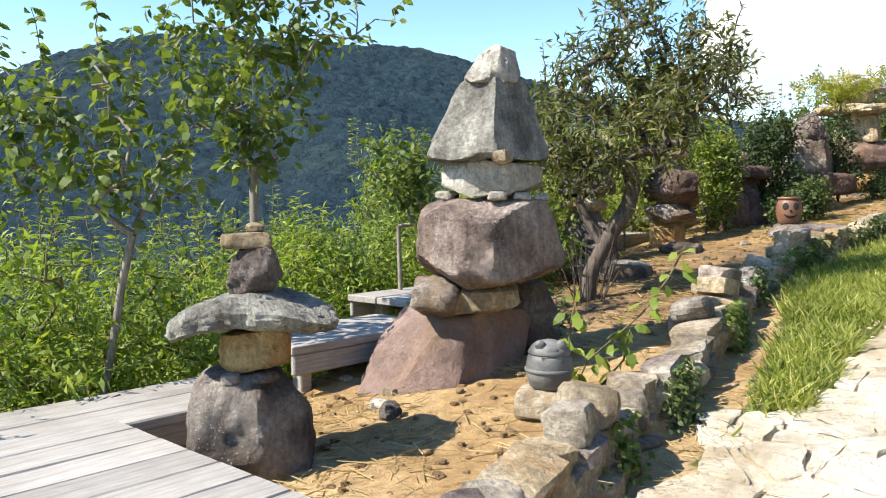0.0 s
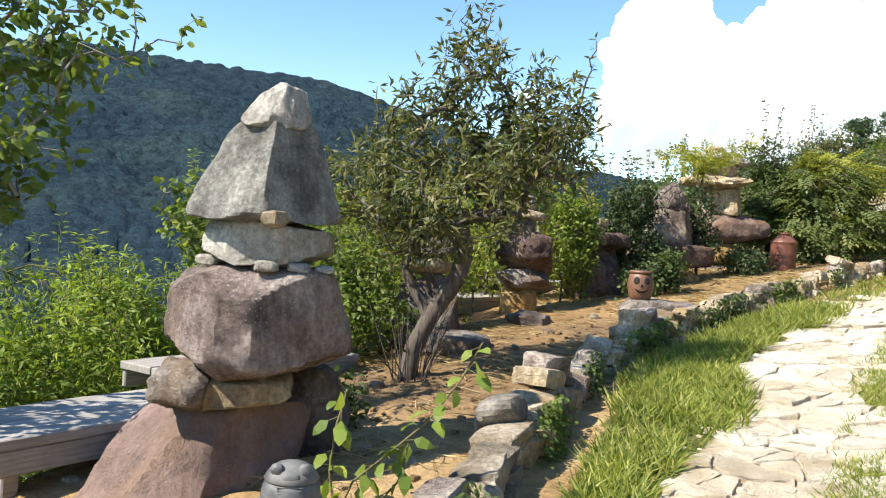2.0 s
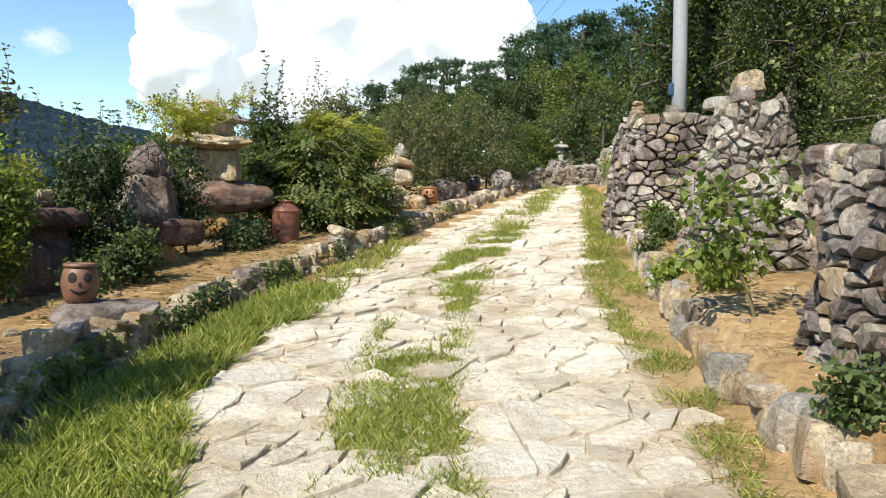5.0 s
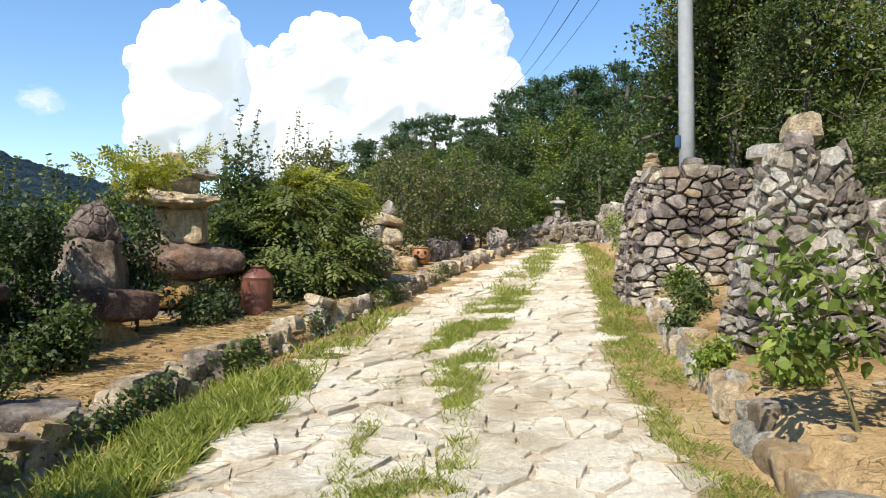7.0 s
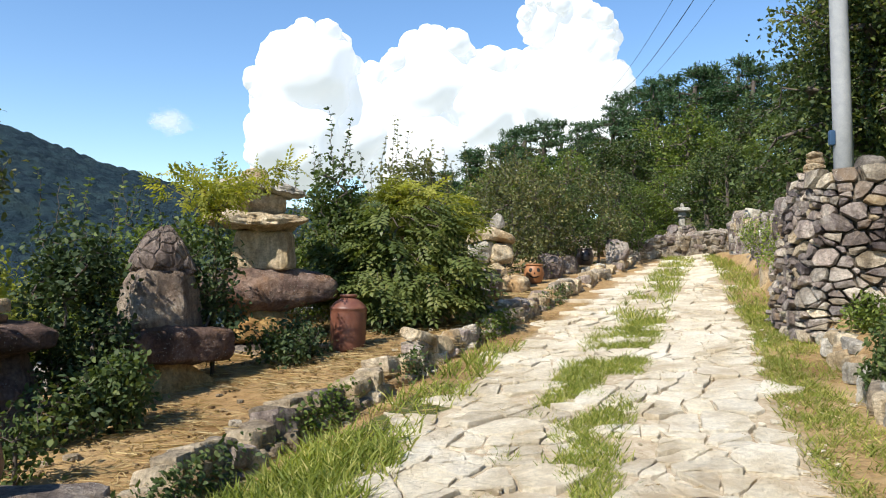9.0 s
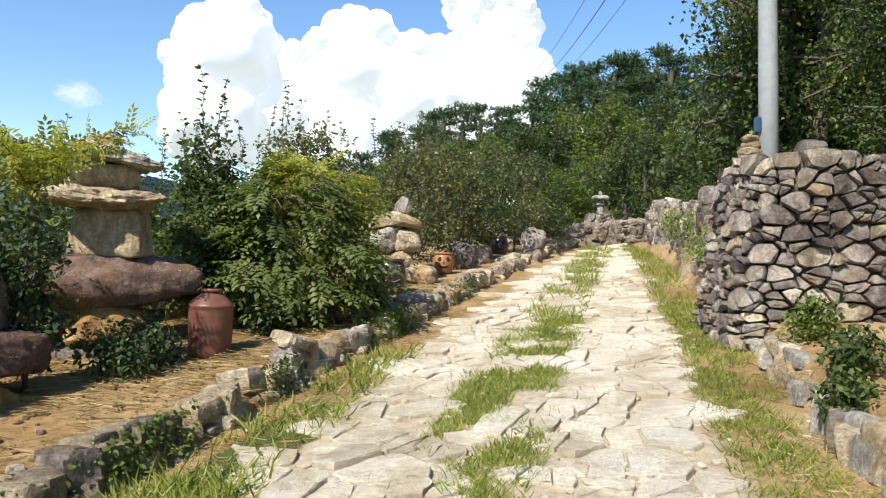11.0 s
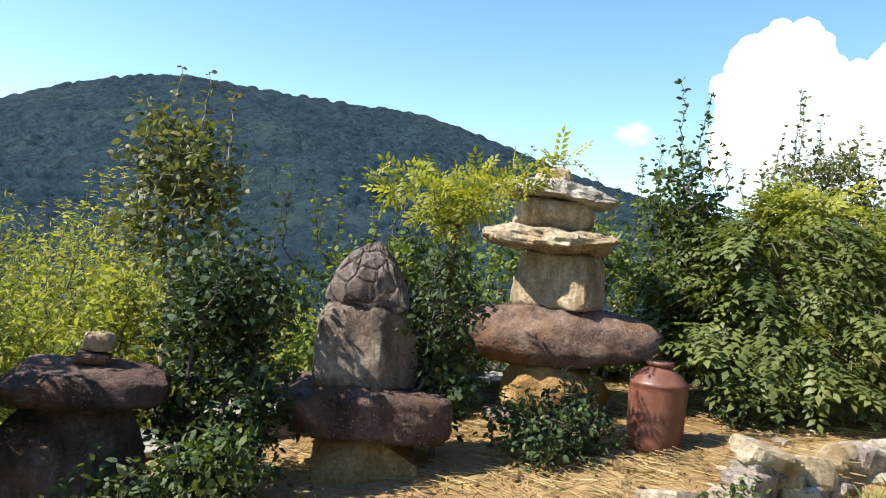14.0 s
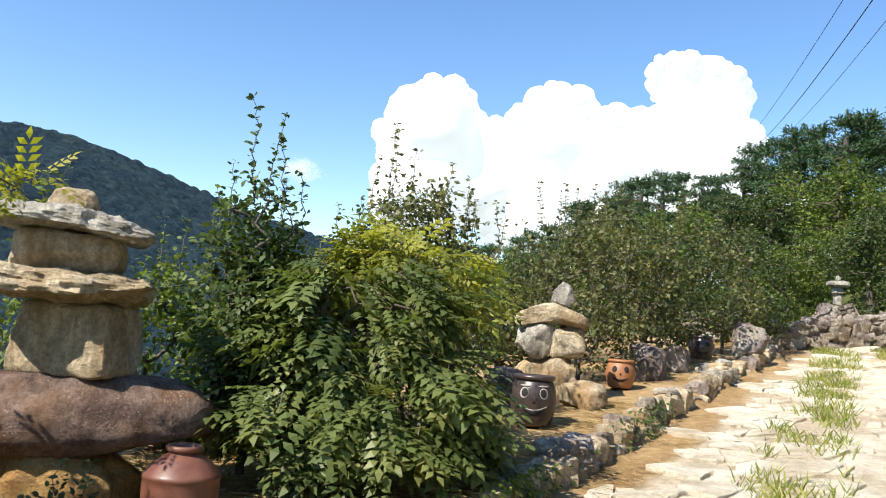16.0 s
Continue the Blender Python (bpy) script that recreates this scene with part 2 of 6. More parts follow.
def wood_mat():
    m, nt, b = nodes_of("weathered_grey_board", 0.85, 0.25)
    p = nt.nodes.new("ShaderNodeTexCoord").outputs["Object"]
    mp = nt.nodes.new("ShaderNodeMapping")
    mp.inputs["Scale"].default_value = (1.2, 22, 22)
    nt.links.new(p, mp.inputs[0])
    n = noise_node(nt, 2.5, 7, 0.7, mp.outputs[0], 0.6)
    blot = noise_node(nt, 3, 4, 0.6, p)
    col = ramp(nt, n, [(0.25, (0.18, 0.16, 0.138)), (0.5, (0.33, 0.305, 0.27)), (0.75, (0.45, 0.425, 0.39))])
    col = mix(nt, 0.6, col, ramp(nt, blot, [(0.3, (0.7, 0.68, 0.66)), (0.6, (1.12, 1.12, 1.12))]), "MULTIPLY")
    col = mix(nt, 1.0, col, ramp(nt, random_of(nt), [(0, (0.85, 0.85, 0.85)), (1, (1.1, 1.1, 1.1))]), "MULTIPLY")
    nt.links.new(col, b.inputs["Base Color"])
    bump(nt, b, n, 0.5, 0.006)
    return m


M_WOOD = wood_mat()


def glaze_mat(name, dark, light, rough):
    m, nt, b = nodes_of(name, rough, 0.5)
    p = place_of(nt)
    n = noise_node(nt, 6, 5, 0.65, p, 0.5)
    f = noise_node(nt, 70, 4, 0.7, p)
    col = mix(nt, 0.35, ramp(nt, n, [(0.3, dark), (0.7, light)]), ramp(nt, f, [(0.3, (0.6, 0.6, 0.6)), (0.7, (1.25, 1.2, 1.15))]), "MULTIPLY")
    nt.links.new(col, b.inputs["Base Color"])
    nt.links.new(ramp(nt, n, [(0.3, (rough * 0.8,) * 3), (0.7, (min(1, rough * 1.5),) * 3)]), b.inputs["Roughness"])
    bump(nt, b, f, 0.15, 0.004)
    return m


M_JAR = glaze_mat("brown_glazed_ware", (0.12, 0.042, 0.026), (0.2, 0.082, 0.05), 0.42)
M_JARPALE = glaze_mat("reddish_fired_clay", (0.11, 0.05, 0.03), (0.23, 0.12, 0.07), 0.42)
M_JARORANGE = glaze_mat("orange_fired_clay", (0.26, 0.105, 0.04), (0.4, 0.19, 0.08), 0.5)
M_JARGREY = glaze_mat("dark_grey_tile_ware", (0.05, 0.05, 0.05), (0.19, 0.185, 0.17), 0.55)
M_JARBLACK = glaze_mat("blackish_glazed_ware", (0.03, 0.022, 0.02), (0.08, 0.055, 0.046), 0.3)
M_HOLE = glaze_mat("painted_hole_dark", (0.008, 0.006, 0.005), (0.02, 0.015, 0.012), 0.9)
M_WHITE = glaze_mat("worn_pale_paint", (0.26, 0.25, 0.23), (0.42, 0.4, 0.37), 0.6)
M_CONCRETE = glaze_mat("pale_concrete", (0.27, 0.285, 0.295), (0.36, 0.37, 0.375), 0.75)
M_CABLE, _nt, _b = nodes_of("black_cable", 0.6)
_b.inputs["Base Color"].default_value = (0.02, 0.02, 0.022, 1)
M_BLUE, _nt, _b = nodes_of("blue_enamel", 0.4)
_b.inputs["Base Color"].default_value = (0.035, 0.075, 0.14, 1)

# ---- the lie of the land ----
def table(rows):
    xs, ys = zip(*rows)
    return lambda v: np.interp(v, xs, ys)


WALL_L = table([(-6, -1.1), (2.7, -1.63), (3.5, -1.76), (4.2, -1.85), (5, -2.02), (7, -2.5), (8.8, -2.42), (11, -2.05), (13.4, -1.5), (15, -1.05), (17.3, -0.55), (20, 0.1), (23.5, 1.0), (26, 1.6)])
ROAD_L = table([(-6, -1.2), (3, -1.4), (6, -1.28), (7.7, -1.6), (8.8, -1.57), (10.3, -1.45), (12.1, -1.05), (13.4, -0.88), (15.4, -0.48), (18.1, 0.2), (21.5, 0.95), (24.4, 1.8), (27, 2.3)])
ROAD_R = table([(-6, 1.0), (6.7, 1.13), (9.6, 1.13), (11.3, 1.22), (12.8, 1.4), (15, 1.8), (17.2, 2.02), (21.7, 2.65), (25, 3.05), (27, 3.2)])
KERB_R = table([(-6, 1.9), (5, 1.66), (7.2, 1.5), (9, 1.6), (12, 2.0), (13.7, 2.2), (16, 2.38), (19, 2.9), (22, 3.4), (27, 3.7)])
EDGE_L = table([(-20, -3.2), (1, -3.75), (3, -4.1), (5, -4.7), (9, -5.3), (14, -5.3), (20, -4.0), (26, -2.5)])


def smooth(a, b, v):
    t = np.clip((v - a) / (b - a), 0, 1)
    return t * t * (3 - 2 * t)


def rise(y):
    """Height of the lane's middle line: a steady climb that eases towards its head."""
    return 0.12 * np.clip(y, -40, 15) + 0.1 * np.clip(y - 15, 0, 11) + 0.11 * np.clip(y - 26, 0, 60)


def land(x, y):
    """Height of the bare ground, for numbers or arrays."""
    x, y = np.asarray(x, float), np.asarray(y, float)
    z = rise(y) + 0.06 * np.clip(x, -6, 5)
    bed = smooth(0.02, -0.16, x - WALL_L(y))
    z = z + 0.16 * bed
    d = np.clip(EDGE_L(y) - x, 0, None)
    z = z - 0.42 * np.clip(d, 0, 14) - 0.22 * np.clip(d - 14, 0, 90) - 0.3 * smooth(0, 0.5, d)
    r = x - KERB_R(y)
    z = z + 0.28 * smooth(0.0, 0.2, r) * smooth(26.5, 25.5, y) + 0.42 * np.clip(x - 4.6, 0, 26) + 0.2 * np.clip(x - 31, 0, 60)
    return z


def zat(x, y):
    return float(land(x, y))


# ---- mesh makers ----
def mesh_of(name, verts, faces, mat=None, smooth_faces=True):
    me = bpy.data.meshes.new(name)
    me.from_pydata([tuple(v) for v in verts], [], [tuple(f) for f in faces])
    if mat:
        me.materials.append(mat)
    if smooth_faces:
        me.polygons.foreach_set("use_smooth", [True] * len(me.polygons))
    me.update()
    return me


def quick_mesh(name, verts, faces, mat, attrs=None, smooth_faces=False):
    """Mesh from numpy arrays: faces is (n, k)."""
    me = bpy.data.meshes.new(name)
    n, k = faces.shape
    me.vertices.add(len(verts))
    me.vertices.foreach_set("co", np.asarray(verts, np.float32).ravel())
    me.loops.add(n * k)
    me.loops.foreach_set("vertex_index", faces.astype(np.int32).ravel())
    me.polygons.add(n)
    me.polygons.foreach_set("loop_start", np.arange(0, n * k, k, dtype=np.int32))
    me.polygons.foreach_set("use_smooth", np.full(n, smooth_faces))
    me.materials.append(mat)
    me.update(calc_edges=True)
    for key, vals in (attrs or {}).items():
        a = me.attributes.new(key, "FLOAT", "POINT")
        a.data.foreach_set("value", np.asarray(vals, np.float32))
    return me


def cube_grid(n):
    """A cube from -1 to 1 with n x n quads a face, welded."""
    idx, verts, faces = {}, [], []

    def vid(p):
        key = tuple(round(c * n) for c in p)
        if key not in idx:
            idx[key] = len(verts)
            verts.append(p)
        return idx[key]
    for axis in range(3):
        for side in (-1, 1):
            for i in range(n):
                for j in range(n):
                    q = []
                    for a, b in ((i, j), (i + 1, j), (i + 1, j + 1), (i, j + 1)):
                        p = [0, 0, 0]
                        p[axis], p[(axis + 1) % 3], p[(axis + 2) % 3] = side, -1 + 2 * a / n, -1 + 2 * b / n
                        q.append(vid(tuple(p)))
                    faces.append(q if side > 0 else q[::-1])
    return np.array(verts), faces


GRIDS = {n: cube_grid(n) for n in (2, 3, 4, 5, 12, 16, 22)}


def stone_mesh(name, w, d, h, mat, seed, n=12, power=3.0, taper=1.0, facets=9, rough=0.06, fine=0.012, sag=0.0, lean=(0, 0), taper_y=None, chop=0.7, sharp=24, plan=0.05, cuts=()):
    """A boulder, block or slab w x d x h, its base at z = 0. power: 2 egg, 8 block. cuts: hewn faces (normal, offset). taper: width of the top over the foot. sag: drooping ends."""
    rnd = np.random.RandomState(seed)
    v, faces = GRIDS[n]
    g = v.copy()
    r = (np.abs(g) ** power).sum(1) ** (1 / power)
    g = g / r[:, None]
    for _ in range(int(facets * (1.9 if n > 5 else 1))):
        nn = rnd.normal(size=3)
        nn /= np.linalg.norm(nn)
        ext = (np.abs(nn) ** (power / (power - 1))).sum() ** ((power - 1) / power)
        off = ext * rnd.uniform(chop, 0.99)
        over = g @ nn - off
        g = g - np.where(over > 0, over, 0)[:, None] * nn
    for *nn, off in cuts:
        nn = np.array(nn) / np.linalg.norm(nn)
        over = g @ nn - off
        g = g - np.where(over > 0, over, 0)[:, None] * nn
    lo, hi = g.min(0), g.max(0)
    g = (g - (lo + hi) / 2) / ((hi - lo) / 2)
    shift = rnd.uniform(-50, 50, 3)
    out = []
    size = min(w, d, h)
    for p in g:
        q = Vector((p[0] * w / 2, p[1] * d / 2, p[2] * h / 2))
        s = Vector(q) / max(size, 0.05) + Vector(shift)
        k = noise.fractal(s * 1.3, 1.0, 2.0, 3) * rough * size * 1.4 + noise.fractal(s * 6.0, 0.8, 2.1, 3) * fine * size * 2.2
        nn = Vector(p).normalized()
        q += nn * k
        flat = Vector((p[0], p[1], 0.0))
        if flat.length > 0.2:
            g1 = noise.fractal(flat.normalized() * 1.6 + Vector(shift), 1.0, 2.0, 3) * plan * min(1.0, flat.length * 1.4)
            q.x, q.y = q.x * (1 + g1), q.y * (1 + g1)
        t = p[2] * 0.5 + 0.5
        ty = taper if taper_y is None else taper_y
        q.x = q.x * (1 + (taper - 1) * t) + lean[0] * t
        q.y = q.y * (1 + (ty - 1) * t) + lean[1] * t
        q.z += h / 2 - sag * ((p[0]) ** 2)
        out.append(q)
    me = mesh_of(name, out, faces, mat)
    me.set_sharp_from_angle(angle=radians(sharp))
    return me


def empty(name, x, y, z, yaw=0.0):
    e = new(name)
    e.matrix_world = pose(x, y, z, 0, 0, yaw)
    e.empty_display_size = 0.1
    return e


def part(name, me, parent, m=None, label="", kind=""):
    o = new(name, me)
    o.parent = parent
    if m is not None:
        o.matrix_basis = m
    return tagged(o, label, kind=kind)

# ---- ground, mountain, clouds ----
def spread(lo, hi, step, far, grow=1.35):
    v = list(np.arange(lo, hi + step / 2, step))
    s = step
    while v[-1] < far:
        s *= grow
        v.append(v[-1] + s)
    s = step
    while v[0] > -far:
        s *= grow
        v.insert(0, v[0] - s)
    return np.array(v)


def green_share(x, y):
    wl, rl, rr, kr, el = WALL_L(y), ROAD_L(y), ROAD_R(y), KERB_R(y), EDGE_L(y)
    g = np.zeros_like(x)
    g = np.where((x > wl + 0.25) & (x < rl), 0.6 * smooth(14.5, 11, y) + 0.22, g)
    g = np.where((x > rr) & (x < kr), 0.42, g)
    g = np.where((x > rl) & (x < rr), 0.14, g)
    g = np.where(x < el - 0.1, 0.95, g)
    g = np.where(x > 3.4 + 0.04 * y, 0.95, g)
    return np.where(y > 27.5, 0.95, g)


def ground_sheet():
    xs, ys = spread(-5.6, 4.6, 0.075, 2500), spread(0.3, 17, 0.09, 2500)
    X, Y = np.meshgrid(xs, ys)
    Z = land(X, Y)
    near = (X > -6.5) & (X < 5.5) & (Y > -0.5) & (Y < 18)
    bed = near & (X < WALL_L(Y) - 0.1)
    rnd = np.random.RandomState(3)
    for i, j in zip(*np.nonzero(near)):
        p = Vector((X[i, j], Y[i, j], 0))
        Z[i, j] += noise.fractal(p * 2.0, 1, 2, 3) * 0.018
        if bed[i, j]:
            Z[i, j] += noise.fractal(p * 7.0, 0.9, 2, 3) * 0.022
    n, k = X.shape
    i = np.arange(n * k).reshape(n, k)
    faces = np.stack([i[:-1, :-1], i[:-1, 1:], i[1:, 1:], i[1:, :-1]], -1).reshape(-1, 4)
    # The last mask marks the stretch with browner soil and painted tree shade.
    me = quick_mesh("ground", np.stack([X, Y, Z], -1).reshape(-1, 3), faces, M_GROUND, {"green": green_share(X, Y).ravel(), "sand": (smooth(ROAD_L(Y) - 0.15, ROAD_L(Y) + 0.05, X) * smooth(ROAD_R(Y) + 0.2, ROAD_R(Y), X) * smooth(27.5, 26.5, Y) * smooth(-2.0, -1.0, Y)).ravel(), "humus_shade": (0.6 * smooth(4.3, 5.6, Y) * smooth(10.5, 8.5, Y) * (X < WALL_L(Y) - 0.1)).ravel()}, True)
    return tagged(new("ground", me), "tan sandy earth with straw litter and green verges", "ground", kind="structure")


ground_sheet()


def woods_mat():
    m, nt, b = nodes_of("haze_tinted_wooded_slope", 0.95, 0.1)
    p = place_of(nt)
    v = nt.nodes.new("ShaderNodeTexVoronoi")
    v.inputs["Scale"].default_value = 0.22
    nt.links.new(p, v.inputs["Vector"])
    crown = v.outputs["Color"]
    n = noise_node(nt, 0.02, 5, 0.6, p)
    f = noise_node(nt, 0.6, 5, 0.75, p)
    # The blue of these greens is distance haze, painted into the base colour.
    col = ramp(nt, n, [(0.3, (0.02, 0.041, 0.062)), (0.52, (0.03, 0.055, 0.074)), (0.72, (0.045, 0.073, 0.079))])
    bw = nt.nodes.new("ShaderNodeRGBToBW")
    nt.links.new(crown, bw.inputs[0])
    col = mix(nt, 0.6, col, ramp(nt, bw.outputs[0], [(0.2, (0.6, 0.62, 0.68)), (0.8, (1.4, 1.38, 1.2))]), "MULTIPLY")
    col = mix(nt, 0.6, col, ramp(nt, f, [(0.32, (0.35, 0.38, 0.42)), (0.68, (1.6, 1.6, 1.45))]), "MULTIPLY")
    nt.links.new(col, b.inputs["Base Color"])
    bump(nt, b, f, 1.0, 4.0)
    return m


RIDGE = table([(-125, 3.0), (-100, 3.4), (-82, 4.4), (-76, 6.3), (-72.5, 7.9), (-68, 10.1), (-64, 11.3), (-60.7, 11.9), (-54, 11.75), (-50, 11.6), (-43.7, 11.4), (-40, 10.4), (-37.8, 9.75), (-32, 7.9), (-26.6, 6.6), (-20, 5.6), (-10, 5.2), (10, 5), (40, 5)])


def mountain():
    az = np.radians(np.concatenate([np.arange(-125, -84, 1.2), np.arange(-84, -14, 0.17), np.arange(-14, 40, 1.5)]))
    dist = np.concatenate([np.linspace(110, 240, 14)[:-1], np.linspace(240, 520, 150), np.linspace(530, 760, 8)])
    A, D = np.meshgrid(az, dist)
    top = np.tan(np.radians(RIDGE(np.degrees(A)) - 0.3)) * 520 + 2
    t = np.clip((D - 110) / 410, 0, 1)
    Z = -16 + (top + 16) * (0.12 * t + 0.88 * t ** 1.55)
    Z = np.where(D > 520, top - (D - 520) * 0.35, Z)
    X, Y = D * np.sin(A), D * np.cos(A)
    rnd = np.random.RandomState(8)
    cell = 5.0
    gx, gy = np.floor(X / cell).astype(int), np.floor(Y / cell).astype(int)
    best = np.full(X.shape, 9.0)
    jx, jy, jr = rnd.rand(257, 257), rnd.rand(257, 257), rnd.rand(257, 257)
    hgt = np.zeros_like(X)
    for a in (-1, 0, 1):
        for b in (-1, 0, 1):
            cx, cy = gx + a, gy + b
            px, py = (cx + jx[cx % 257, cy % 257]) * cell, (cy + jy[cx % 257, cy % 257]) * cell
            r = np.hypot(X - px, Y - py) / (cell * (0.55 + 0.35 * jr[cx % 257, cy % 257]))
            hgt = np.maximum(hgt, np.sqrt(np.clip(1 - r * r, 0, 1)) * (1.1 + 1.9 * jr[cy % 257, cx % 257]))
    Z = Z + hgt
    broad = np.zeros_like(Z)
    for i in range(Z.shape[0]):
        for j in range(Z.shape[1]):
            broad[i, j] = noise.fractal(Vector((X[i, j], Y[i, j], 0)) * 0.011, 1, 2, 3)
    Z = Z + broad * 12 * np.clip(1 - np.abs(D - 340) / 190, 0, 1)
    n, k = X.shape
    i = np.arange(n * k).reshape(n, k)
    faces = np.stack([i[:-1, :-1], i[:-1, 1:], i[1:, 1:], i[1:, :-1]], -1).reshape(-1, 4)
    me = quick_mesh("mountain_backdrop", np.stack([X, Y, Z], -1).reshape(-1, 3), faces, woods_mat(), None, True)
    return tagged(new("mountain_backdrop", me), "blue-green wooded mountain across the valley, haze tint in its colour", "mountain", kind="structure")


mountain()


def cloud_mat():
    m = bpy.data.materials.new("sunlit_cloud_with_glow")
    m.use_nodes = True
    nt = m.node_tree
    b = nt.nodes["Principled BSDF"]
    b.inputs["Base Color"].default_value = (0.5, 0.5, 0.51, 1)
    b.inputs["Roughness"].default_value = 1.0
    b.inputs["Specular IOR Level"].default_value = 0.0
    # Bluish-white glow added to the sunlit billows, to whiten them and flatten their shading.
    b.inputs["Emission Color"].default_value = (0.84, 0.92, 1.0, 1)
    b.inputs["Emission Strength"].default_value = 0.42
    return m


M_CLOUD = cloud_mat()
M_WISP = cloud_mat()
M_WISP.name = "thin_cloud_wisp"
_nt = M_WISP.node_tree
_mix, _clear = _nt.nodes.new("ShaderNodeMixShader"), _nt.nodes.new("ShaderNodeBsdfTransparent")
_mix.inputs[0].default_value = 0.05
_nt.links.new(_clear.outputs[0], _mix.inputs[1])
_nt.links.new(_nt.nodes["Principled BSDF"].outputs[0], _mix.inputs[2])
_nt.links.new(_mix.outputs[0], _nt.nodes["Material Output"].inputs[0])


def toward(az, el, dist):
    a, e = radians(az), radians(el)
    return Vector((dist * math.sin(a) * math.cos(e), 6 + dist * math.cos(a) * math.cos(e), 2.3 + dist * math.sin(e)))


def ball(level):
    bm = bmesh.new()
    bmesh.ops.create_icosphere(bm, subdivisions=level, radius=1)
    v = np.array([q.co[:] for q in bm.verts])
    f = np.array([[q.index for q in t.verts] for t in bm.faces])
    bm.free()
    return v, f


BALLS = {3: ball(3), 4: ball(4)}


def cloud(puffs, seed, dist=1800.0, grow=46, mat=None):
    """A heap of merged billows: puffs are (azimuth, elevation, radius) in degrees."""
    rnd = random.Random(seed)
    V, F, n0 = [], [], 0
    for az, el, r in puffs:
        r *= 0.93
        balls = [(az, el, r)]
        for _ in range(grow):
            a = rnd.uniform(0, math.tau)
            k = rnd.uniform(0.72, 0.98)
            balls.append((az + math.cos(a) * r * k, el + math.sin(a) * r * k, r * rnd.uniform(0.07, 0.3)))
        for a, e, rr in balls:
            c = toward(a, e, dist + rnd.uniform(-40, 40))
            rad = radians(rr) * dist
            v, f = BALLS[4 if rr > 1.5 else 3]
            k = np.array([0.16 * noise.fractal(Vector(q) * 1.8 + c, 1, 2, 3) for q in v])
            V.append(v * (rad * (1 + k))[:, None] + np.array(c))
            F.append(f + n0)
            n0 += len(v)
    me = quick_mesh("cloud", np.concatenate(V), np.concatenate(F), mat or M_CLOUD, None, True)
    return tagged(new("cloud_backdrop", me), "bright white cumulus cloud heap above the hill", "cloud", kind="structure")


cloud([(-19.6, 14.6, 4.0), (-20.2, 10.5, 3.8), (-15.5, 12.0, 4.2), (-10.2, 14.6, 4.0), (-11, 9.5, 4.2), (-5.8, 13.0, 4.2), (-5.4, 8.5, 4.0), (-1.0, 13.6, 4.2), (0.2, 17.6, 3.2),
       (-2.0, 19.0, 2.0), (1.5, 10, 4.2), (2.2, 14.4, 2.4), (6, 7, 4)], 1)


def wisp(az, el, wide, tall):
    """A thin torn shred of cloud far off, one sheet that faces the garden."""
    nt = M_WISP.node_tree
    at = nt.nodes.new("ShaderNodeTexCoord").outputs["UV"]
    n = noise_node(nt, 3.0, 5, 0.6, at, 0.3)
    off = nt.nodes.new("ShaderNodeVectorMath")
    off.operation = "DISTANCE"
    off.inputs[1].default_value = (0.5, 0.5, 0)
    nt.links.new(at, off.inputs[0])
    dense = math_node(nt, "SUBTRACT", math_node(nt, "ADD", n, 0.12), math_node(nt, "MULTIPLY", off.outputs["Value"], 1.5))
    nt.links.new(ramp(nt, dense, [(0.0, (0, 0, 0)), (0.45, (0.7, 0.7, 0.7))]), _mix.inputs[0])
    c = toward(az, el, 1800.0)
    me = mesh_of("cloud", [Vector((-wide, -tall, 0)), Vector((wide, -tall, 0)), Vector((wide, tall, 0)), Vector((-wide, tall, 0))], [(0, 1, 2, 3)], M_WISP)
    uv = me.uv_layers.new(name="UVMap")
    for k, q in enumerate(((0, 0), (1, 0), (1, 1), (0, 1))):
        uv.data[k].uv = q
    o = tagged(new("cloud_backdrop", me), "thin torn shred of white cloud", "cloud", kind="structure")
    o.matrix_world = look(c, (0, 6, 2.3))


wisp(-28.9, 11.1, 62, 36)


# ---- stone stacks ----
def stack(x, y, yaw, label, rows, group="stone pagodas along the bed", seed=0, dz=0.0):
    """A pagoda of piled stones. rows: name, from u, to u, from z, to z, depth, material, then options of stone_mesh. u runs along the stack's own x axis; z is absolute."""
    e = empty("stone_pagoda", x, y, zat(x, y) + dz, yaw)
    tagged(e, label, "stone pagoda", group)
    z0 = e.matrix_world.translation.z
    for k, (name, u0, u1, za, zb, depth, mt, opts) in enumerate(rows):
        opts = dict(opts)
        v = opts.pop("v", 0.0)
        tilt, turn = opts.pop("tilt", 0.0), opts.pop("turn", 0.0)
        me = stone_mesh(name, u1 - u0, depth, zb - za, mt, seed * 31 + k, **opts)
        part(name, me, e, pose((u0 + u1) / 2, v, za - z0, 0, tilt, turn))
    return e


